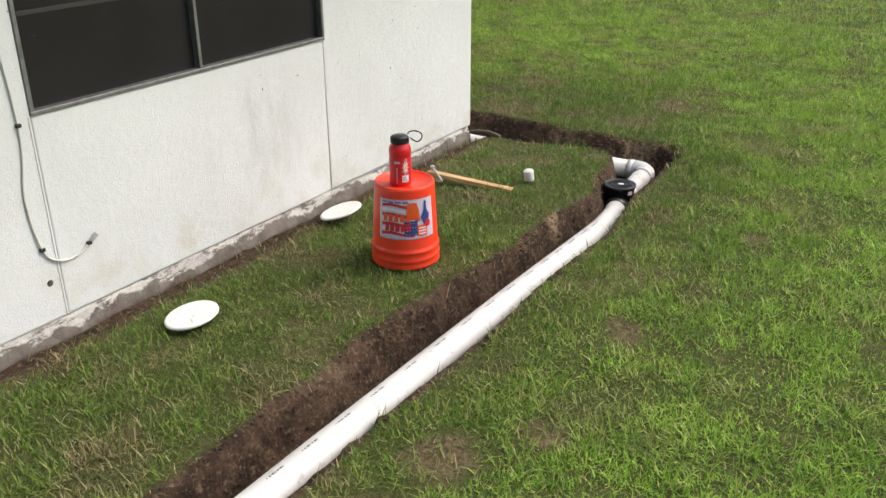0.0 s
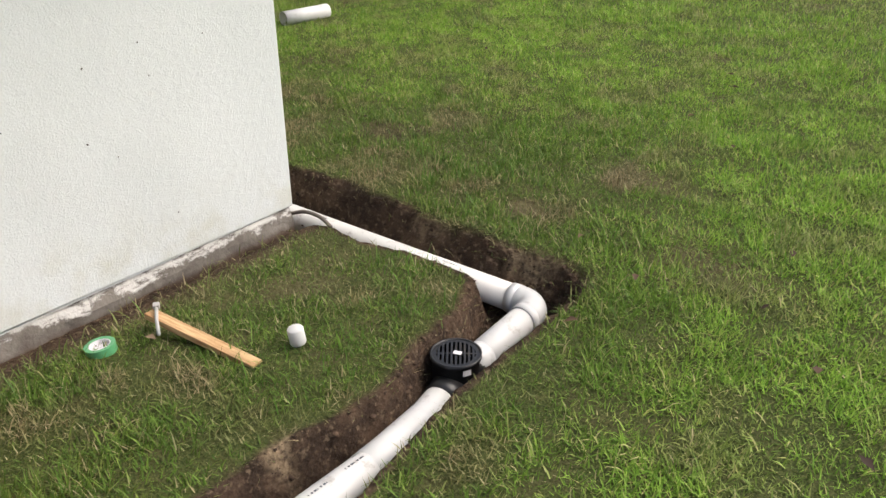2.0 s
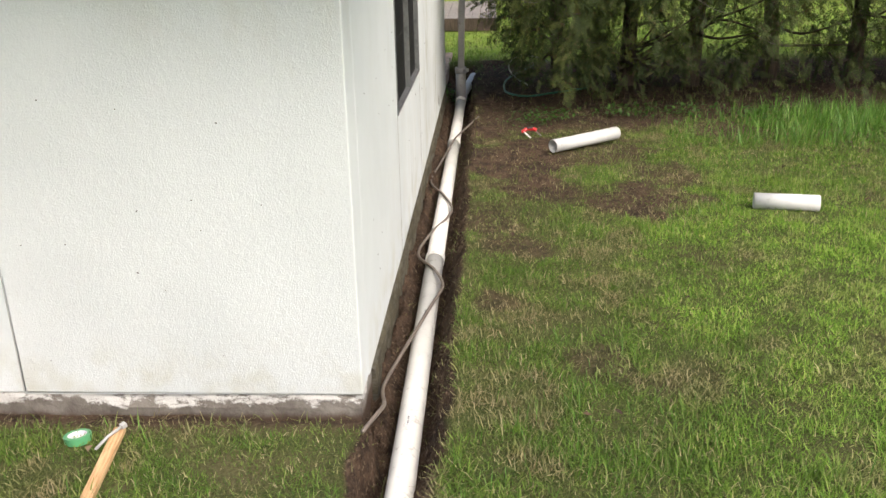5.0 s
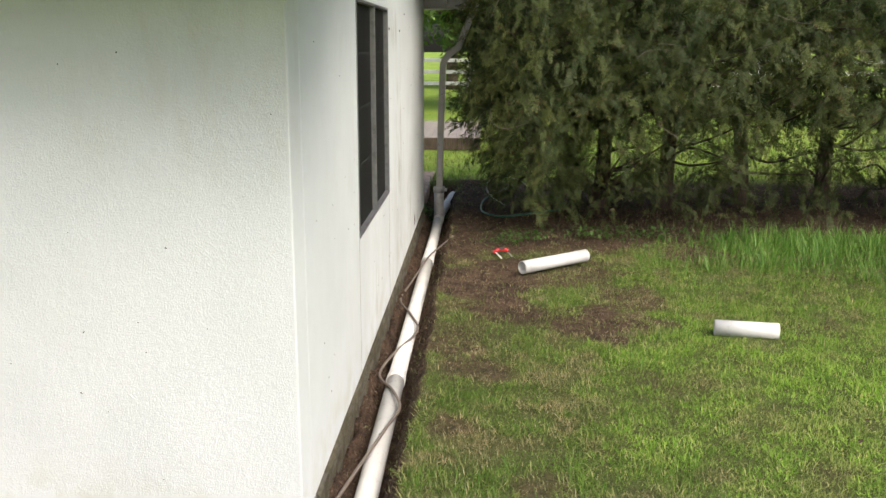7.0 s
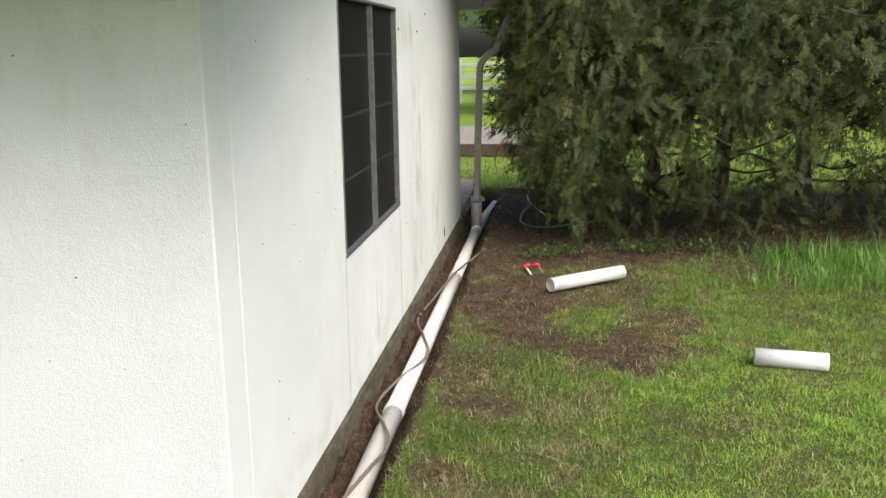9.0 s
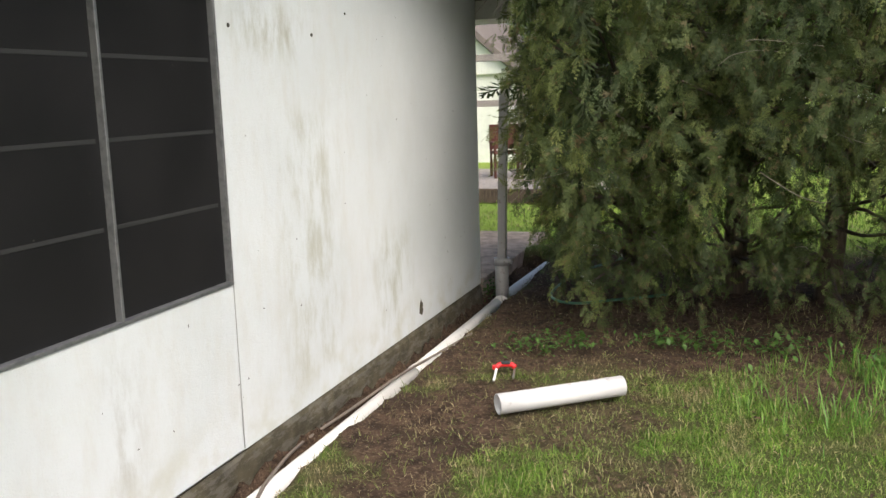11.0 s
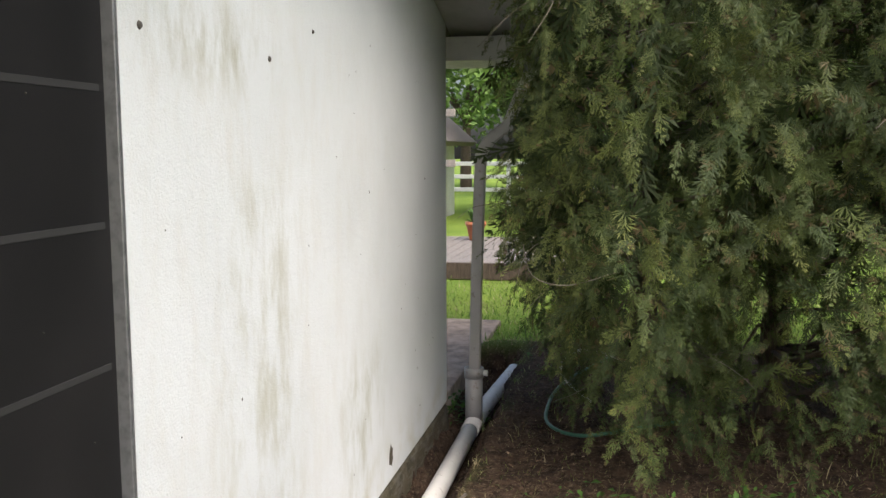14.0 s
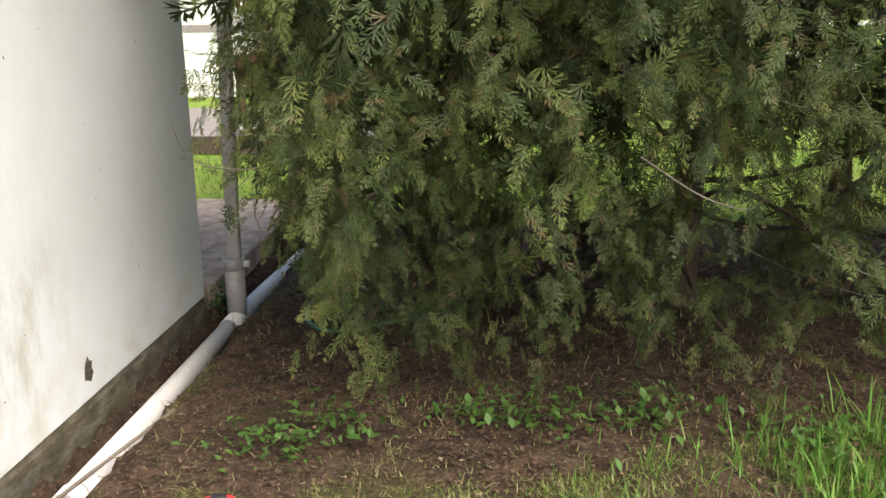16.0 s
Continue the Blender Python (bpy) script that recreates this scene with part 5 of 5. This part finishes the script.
# ---- trees ----
def frond_template(seed):
    """A flat cedar spray: a drooping stem with alternate sprigs, each a small fan of blunt scaly fingers. Vertices, triangles and how near the tip each vertex is, along +x."""
    rng = random.Random(seed)
    v, t, tips = [], [], []
    n = 9
    for i in range(n):
        s = 0.06 + 0.94 * i / (n - 1)
        y = 0.05 * math.sin(4 * s + seed)
        base = (s, y, -0.30 * s * s)
        sgn = 1 if i % 2 else -1
        turn = 0.0 if i == n - 1 else sgn * rng.uniform(0.45, 0.95)
        reach = rng.uniform(0.26, 0.40) * (1.2 - 0.55 * s)
        roll = rng.uniform(-0.35, 0.35)
        k = len(v)
        v.append(base)
        tips.append(0.35 * s)
        for j in range(5):
            a = turn + (j - 2) * rng.uniform(0.24, 0.36)
            l = reach * (1.0 - 0.15 * abs(j - 2)) * rng.uniform(0.75, 1.15)
            w = 0.042
            dx, dy = math.cos(a), math.sin(a)
            lift = roll * l * dy - 0.45 * l * l
            tip = (base[0] + dx * l, base[1] + dy * l, base[2] + lift)
            m = (base[0] + dx * l * 0.6, base[1] + dy * l * 0.6, base[2] + lift * 0.5 + 0.012)
            q = len(v)
            side = 1 if j % 2 else -1
            v += [(m[0] - side * dy * w, m[1] + side * dx * w, m[2]), tip]
            tips += [0.35 * s + 0.3, 0.35 * s + 0.65]
            t.append((k, q + 1, q) if j % 2 else (k, q, q + 1))
    return np.array(v), np.array(t), np.array(tips)


FRONDS = [frond_template(s) for s in (1, 2, 3, 4)]


def crown_mesh(name, seed, plumes, top, wide, per, big, power, low, core, rear):
    """The foliage of one cedar: hanging plumes of flat sprays over a tall, flattened body with a dense heart. The trunk stands at the origin; +x is its long side."""
    rng = np.random.default_rng(seed)

    def body(ang, z):
        taper = 1 - 0.5 * sstep(2.8, top + 0.4, z)
        ax = np.where(np.cos(ang) > 0, (1.85 + 0.75 * sstep(0.1, 1.45, z)) * taper, 1.5 * taper)
        ay = (0.50 + 0.38 * sstep(0.2, 1.5, z)) * taper * wide * (1 + (rear - 1) * sstep(0.15, -0.45, np.cos(ang)))
        ca, sa = np.cos(ang), np.sin(ang)
        return ax, ay, (np.abs(ca / ax) ** power + np.abs(sa / ay) ** power) ** (-1 / power)

    z = np.where(rng.random(plumes) < 0.74, rng.uniform(0.22, 2.7, plumes), rng.uniform(2.5, top, plumes))
    z = z[rng.random(plumes) < np.where((z > 0.3) & (z < 1.05), low, np.where(z <= 0.3, 0.8, 1.0))]
    m = len(z)
    ang = np.where(rng.random(m) < 0.55, rng.normal(0, 0.62, m), rng.uniform(0, 2 * math.pi, m))
    ax, ay, r = body(ang, z)
    ca, sa = np.cos(ang), np.sin(ang)
    lump = 0.86 + 0.22 * fbm(ang * 2.4 + seed, z * 1.6, seed + 5)
    rho = r * lump * (1 - 0.34 * rng.random(m) ** 1.8)
    C = np.stack([rho * ca, rho * sa, z], -1)
    outw = np.stack([ca / ax, sa / ay, np.zeros(m)], -1)
    outw /= np.linalg.norm(outw, axis=1)[:, None]
    # plumes leave the body, arch over and hang
    lead = outw + rng.normal(0, 0.42, (m, 3)) * np.array([1, 1, 0.5])
    lead /= np.linalg.norm(lead, axis=1)[:, None]
    long = rng.uniform(0.20, 0.52, m)
    hang = rng.uniform(0.15, 1.35, m)
    idx = np.repeat(np.arange(m), per)
    n = len(idx)
    s = rng.random(n) ** 0.8
    down = np.array([0, 0, -1.0])
    o = C[idx] + (long[idx] * (s - 0.7))[:, None] * lead[idx] + (long[idx] * hang[idx] * (s * s - 0.35))[:, None] * down + rng.normal(0, 0.036, (n, 3))
    o[:, 2] = np.maximum(o[:, 2], 0.07)
    X = lead[idx] * 0.75 + down * (hang[idx] * (0.25 + 1.1 * s))[:, None] + rng.normal(0, 0.47, (n, 3))
    Y = np.cross(outw[idx] * 0.9 + rng.normal(0, 0.42, (n, 3)), X)
    L = rng.uniform(0.062, 0.140, n) * big * (1.12 - 0.3 * s)
    tone = np.clip(rng.random(m)[idx] * 0.75 + 0.25 * rng.random(n), 0, 1)
    # the heart: coarser filler sprays of darker tone about the limbs
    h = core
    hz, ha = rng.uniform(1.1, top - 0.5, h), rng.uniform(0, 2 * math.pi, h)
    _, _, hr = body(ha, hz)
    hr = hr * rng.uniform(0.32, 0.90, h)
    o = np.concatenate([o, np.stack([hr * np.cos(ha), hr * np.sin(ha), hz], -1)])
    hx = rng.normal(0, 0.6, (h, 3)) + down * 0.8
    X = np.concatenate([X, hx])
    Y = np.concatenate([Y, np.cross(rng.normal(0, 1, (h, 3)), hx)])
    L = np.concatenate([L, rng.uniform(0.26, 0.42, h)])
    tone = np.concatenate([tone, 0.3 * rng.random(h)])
    X /= np.linalg.norm(X, axis=1)[:, None] + 1e-9
    Y /= np.linalg.norm(Y, axis=1)[:, None] + 1e-9
    Z = np.cross(X, Y)
    V, F, tips, tones, base = [], [], [], [], 0
    for j, (fv, ft, fp) in enumerate(FRONDS):
        g = slice(j, None, len(FRONDS))
        m3 = len(o[g])
        v = o[g][:, None] + L[g][:, None, None] * (fv[None, :, :1] * X[g][:, None] + fv[None, :, 1:2] * Y[g][:, None] + fv[None, :, 2:] * Z[g][:, None])
        V.append(v.reshape(-1, 3))
        F.append((ft[None] + (base + np.arange(m3) * len(fv))[:, None, None]).reshape(-1))
        tips.append(np.tile(fp, m3))
        tones.append(np.repeat(tone[g], len(fv)))
        base += m3 * len(fv)
    F = np.concatenate(F)
    V = np.concatenate(V)
    V[:, 2] = np.maximum(V[:, 2], 0.03)
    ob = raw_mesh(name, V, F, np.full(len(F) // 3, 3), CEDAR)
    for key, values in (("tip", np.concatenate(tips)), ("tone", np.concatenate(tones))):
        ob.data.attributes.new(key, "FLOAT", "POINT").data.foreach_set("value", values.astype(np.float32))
    return ob, C, outw


def cedar(seed, plumes, top, label, wide=1.0, per=10, big=1.0, power=2.6, low=0.6, core=450, rear=1.0):
    rng = random.Random(seed)
    tree = tagged(empty("cedar_tree"), label, "tree", group="row of cedars")
    crown, C, outw = crown_mesh("crown", seed, plumes, top, wide, per, big, power, low, core, rear)
    crown.parent = tree
    bend_x, bend_y = rng.uniform(-0.12, 0.12), rng.uniform(-0.08, 0.08)
    line = smooth_line([(0, 0, -0.12), (0.03, 0.01, 0.25), (bend_x, bend_y, 1.2), (bend_x * 0.5, bend_y, 2.4), (0, 0, top - 0.4)], 5)
    part("trunk", tube(line, [0.115 - 0.085 * i / (len(line) - 1) + (0.035 if i == 0 else 0) for i in range(len(line))], 12), BARK, tree, smooth=True)
    limbs = bmesh.new()
    twigs = bmesh.new()
    for k in range(0, len(C), 6):
        c = C[k]
        z0 = max(0.25, c[2] - 0.12 - 0.35 * math.hypot(c[0], c[1]) * rng.uniform(0.1, 0.6))
        p0 = Vector((0, 0, z0))
        p3 = Vector(c) - Vector(outw[k]) * 0.12
        sag = Vector((0, 0, rng.uniform(-0.15, 0.2)))
        pts = smooth_line([p0, p0.lerp(p3, 0.4) + sag, p0.lerp(p3, 0.8) + sag * 0.4, p3], 3)
        tube(pts, [0.018 - 0.013 * i / (len(pts) - 1) for i in range(len(pts))], 5, limbs)
    for k in range(3, len(C), 14):
        c = Vector(C[k]) + Vector(outw[k]) * rng.uniform(0.0, 0.08)
        d = Vector((outw[k][0] + rng.uniform(-0.9, 0.9), outw[k][1] + rng.uniform(-0.9, 0.9), rng.uniform(-0.7, 0.5)))
        s = Vector((rng.uniform(-0.08, 0.08), rng.uniform(-0.08, 0.08), rng.uniform(-0.1, 0.1)))
        pts = smooth_line([c - d * 0.16, c - d * 0.03 + s, c + d * 0.10 + s, c + d * 0.20], 4)
        tube(pts, [0.0034 - 0.0022 * i / (len(pts) - 1) for i in range(len(pts))], 4, twigs)
    tagged(part("limb_work", limbs, BARK, tree), kind="stuff")
    tagged(part("twig_work", twigs, TWIG, tree, "bare grey twigs"), kind="stuff")
    return tree


first = cedar(101, 760, 5.0, "dark green cedar with drooping sprays, overhanging the trench", 0.95, 10, 1.15, 1.72, 0.85, 1300, 1.32)
first.matrix_basis = pose(-9.75, 5.90, -0.07, 0, 0, 0)
second = cedar(202, 600, 5.0, "dark green cedar in a dense row", 0.95, 10, 1.15, low=0.55)
second.matrix_basis = pose(-9.85, 6.68, -0.07, 0, 0, 0)
third = cedar(303, 600, 4.9, "dark green cedar with a bare lower trunk in a dense row", 1.0, 10, 1.15, low=0.22)
third.matrix_basis = pose(-9.72, 7.38, -0.07, 0, 0, 0)
fourth = cedar(404, 380, 4.7, "dark green cedar in a dense row", 1.05, 6, 1.6, low=0.35, core=300)
fourth.matrix_basis = pose(-9.95, 8.3, -0.07, 0, 0, 0)
fifth = cedar(505, 380, 4.5, "dark green cedar in a dense row", 1.05, 6, 1.6, low=0.45, core=300)
fifth.matrix_basis = pose(-9.85, 9.2, -0.07, 0, 0, 0)
for src, y, dx, turn in ((fourth, 10.1, -0.1, 7), (fifth, 11.0, 0.0, -6), (fourth, 11.95, 0.1, 3)):
    copy_thing(src, pose(-9.9 + dx, y, -0.07, 0, 0, turn))

# ---- beyond the house ----
tagged(part("patio_slab", box_bm((-12.38, 1.5, -0.2), (-9.75, 4.60, -0.045), 0.012), SLAB), "tan concrete patio slab beyond the house", "slab", kind="structure")
deck = tagged(empty("deck"), "low weathered timber deck on the far lawn", "deck")
for k in range(30):
    y0 = 0.9 + 0.145 * k
    part("plank", box_bm((-18.6, y0, 0.115), (-15.2, y0 + 0.138, 0.145), 0.004), DECK, deck)
# front rim in dark bark colour stands for the shadow at the deck's edge
part("rim", box_bm((-15.2, 0.9, -0.07), (-15.16, 5.25, 0.14), 0.004), BARK, deck)
part("rim", box_bm((-18.64, 0.9, -0.04), (-18.60, 5.25, 0.14), 0.004), DARK_WOOD, deck)
for x in (-17.5, -16.5, -15.6):
    part("joist", box_bm((x, 0.92, -0.05), (x + 0.05, 5.2, 0.115)), DARK_WOOD, deck)

pot = tagged(empty("plant_pot", pose(-18.0, 3.42, 0.145)), "terracotta pot with a small green plant on the deck", "plant pot")
part("bowl", lathe([(0, 0), (0.10, 0), (0.15, 0.24), (0.17, 0.24), (0.17, 0.30), (0.14, 0.30), (0.13, 0.25), (0, 0.24)], 24), TERRACOTTA, pot, smooth=True)
rng = np.random.default_rng(9)
n = 60
az, el, L = rng.uniform(0, 6.28, n), rng.uniform(0.4, 1.4, n), rng.uniform(0.15, 0.38, n)
d = np.stack([np.cos(az) * np.cos(el), np.sin(az) * np.cos(el), np.sin(el)], -1) * L[:, None]
sd = np.stack([-np.sin(az), np.cos(az), 0 * az], -1) * 0.022
o = np.array([0, 0, 0.25])
v = np.stack([o + d * 0, o + d * 0.5 + sd, o + d, o + d * 0.5 - sd], 1)
k4 = (np.arange(n) * 4)[:, None]
leaves = raw_mesh("leaves", v.reshape(-1, 3), np.concatenate([k4, k4 + 1, k4 + 2, k4 + 3], 1).ravel(), np.full(n, 4), WEED)
leaves.parent = pot

seat = tagged(empty("garden_chair", pose(-17.0, 2.80, 0.145, 0, 0, 25)), "dark red wooden garden chair on the deck", "chair")
part("seat", box_bm((-0.25, -0.25, 0.40), (0.25, 0.25, 0.44), 0.01), DARK_WOOD, seat)
part("backrest", box_bm((-0.28, -0.25, 0.46), (-0.24, 0.25, 0.88), 0.01), DARK_WOOD, seat)
for sx in (-0.24, 0.20):
    for sy in (-0.25, 0.21):
        part("leg", box_bm((sx, sy, 0), (sx + 0.04, sy + 0.04, 0.58 if sx > 0 else 0.88), 0.004), DARK_WOOD, seat)
for sy in (-0.27, 0.21):
    part("armrest", box_bm((-0.25, sy, 0.58), (0.28, sy + 0.06, 0.605), 0.006), DARK_WOOD, seat)

swing = tagged(empty("pergola"), "weathered timber frame behind the deck", "garden frame")
for y in (2.55, -0.2):
    part("post", box_bm((-19.05, y - 0.06, -0.1), (-18.93, y + 0.06, 2.25), 0.006), DECK, swing)
part("rail", box_bm((-19.03, -1.2, 1.30), (-18.95, 2.9, 1.42), 0.006), DECK, swing)
part("beam", box_bm((-19.04, -1.2, 2.15), (-18.94, 2.9, 2.28), 0.006), DECK, swing)

shed = tagged(empty("garden_house"), "white garden house with a brown gabled roof", "house")
part("wall", box_bm((-27, -5.4, -0.1), (-23.0, 1.35, 2.0)), TRIM, shed)
for x in (-23.0, -27.0):
    bm = bmesh.new()
    near = [bm.verts.new((x, y, z)) for y, z in ((-5.4, 2.0), (1.35, 2.0), (-2.0, 5.0))]
    far_side = [bm.verts.new((x + 0.1, y, z)) for y, z in ((-5.4, 2.0), (1.35, 2.0), (-2.0, 5.0))]
    bm.faces.new(near)
    bm.faces.new(list(reversed(far_side)))
    for k in range(3):
        bm.faces.new((near[k], far_side[k], far_side[(k + 1) % 3], near[(k + 1) % 3]))
    bmesh.ops.recalc_face_normals(bm, faces=bm.faces[:])
    part("gable", bm, TRIM, shed)
for sgn in (1, -1):
    ang = math.degrees(math.atan2(3.0, 3.4))
    m = pose(-25, -2.02, 5.05, -sgn * ang, 0, 0)
    part("roof", box_bm((-2.3, 0 if sgn > 0 else -5.1, 0), (2.3, 5.1 if sgn > 0 else 0, 0.14), 0.01, m), ROOF, shed)

fence = tagged(empty("rail_fence"), "white three-rail paddock fence in the distance", "fence")
for k in range(26):
    y = -12 + 2.4 * k
    part("post", box_bm((-30.07, y - 0.06, -0.1), (-29.93, y + 0.06, 1.32), 0.01), FENCE_WHITE, fence)
for z in (0.42, 0.80, 1.18):
    part("rail", box_bm((-29.93, -12, z - 0.06), (-29.89, 48, z + 0.06), 0.006), FENCE_WHITE, fence)


def far_tree(seed, tall):
    """A broad tree for the distance: trunk, limbs and a crown of many small leaves in clumps."""
    rng = np.random.default_rng(seed)
    tree = tagged(empty("broad_tree"), "broad green tree beyond the lawn", "tree", group="distant trees")
    m = 90
    u = rng.normal(0, 1, (m, 3))
    u /= np.linalg.norm(u, axis=1)[:, None]
    c = u * (rng.random(m) ** 0.4)[:, None] * np.array([3.0, 3.0, tall * 0.36]) + np.array([0, 0, tall * 0.58])
    per = 60
    p = np.repeat(c, per, 0) + rng.normal(0, 0.42, (m * per, 3))
    n = len(p)
    a = rng.normal(0, 1, (n, 3))
    a /= np.linalg.norm(a, axis=1)[:, None]
    b = np.cross(a, rng.normal(0, 1, (n, 3)))
    b /= np.linalg.norm(b, axis=1)[:, None]
    L = rng.uniform(0.10, 0.22, n)[:, None]
    v = np.stack([p - a * L, p + b * L * 0.45, p + a * L, p - b * L * 0.45], 1)
    k = (np.arange(n) * 4)[:, None]
    crown = raw_mesh("crown", v.reshape(-1, 3), np.concatenate([k, k + 1, k + 2, k + 3], 1).ravel(), np.full(n, 4), FAR_LEAF)
    crown.parent = tree
    line = smooth_line([(0, 0, -0.3), (0.1, 0, tall * 0.2), (-0.1, 0.1, tall * 0.45), (0, 0, tall * 0.8)], 4)
    part("trunk", tube(line, [0.28 - 0.22 * i / (len(line) - 1) for i in range(len(line))], 10), BARK, tree, smooth=True)
    limbs = bmesh.new()
    for j in range(0, m, 8):
        p0 = Vector((0, 0, tall * 0.3))
        pts = smooth_line([p0, p0.lerp(Vector(c[j]), 0.5) + Vector((0, 0, 0.3)), Vector(c[j])], 3)
        tube(pts, [0.09 - 0.07 * i / (len(pts) - 1) for i in range(len(pts))], 5, limbs)
    part("limbs", limbs, BARK, tree)
    return tree


oak = far_tree(7, 7.5)
oak.matrix_basis = pose(-36, 4, 0)
ash = far_tree(8, 9.0)
ash.matrix_basis = pose(-42, -1, 0)
spots = [(-24.5, 5.4), (-38, 9), (-40, 14), (-37, 19), (-41, 25), (-38, 31), (-44, 38), (-45, -8), (-20, 16), (-23, 22), (-18, 27), (-12, 33), (-30, 40), (-26, 11.5)]
for i, (x, y) in enumerate(spots):
    copy_thing(ash if i % 2 else oak, pose(x, y, 0, 0, 0, 67 * i))
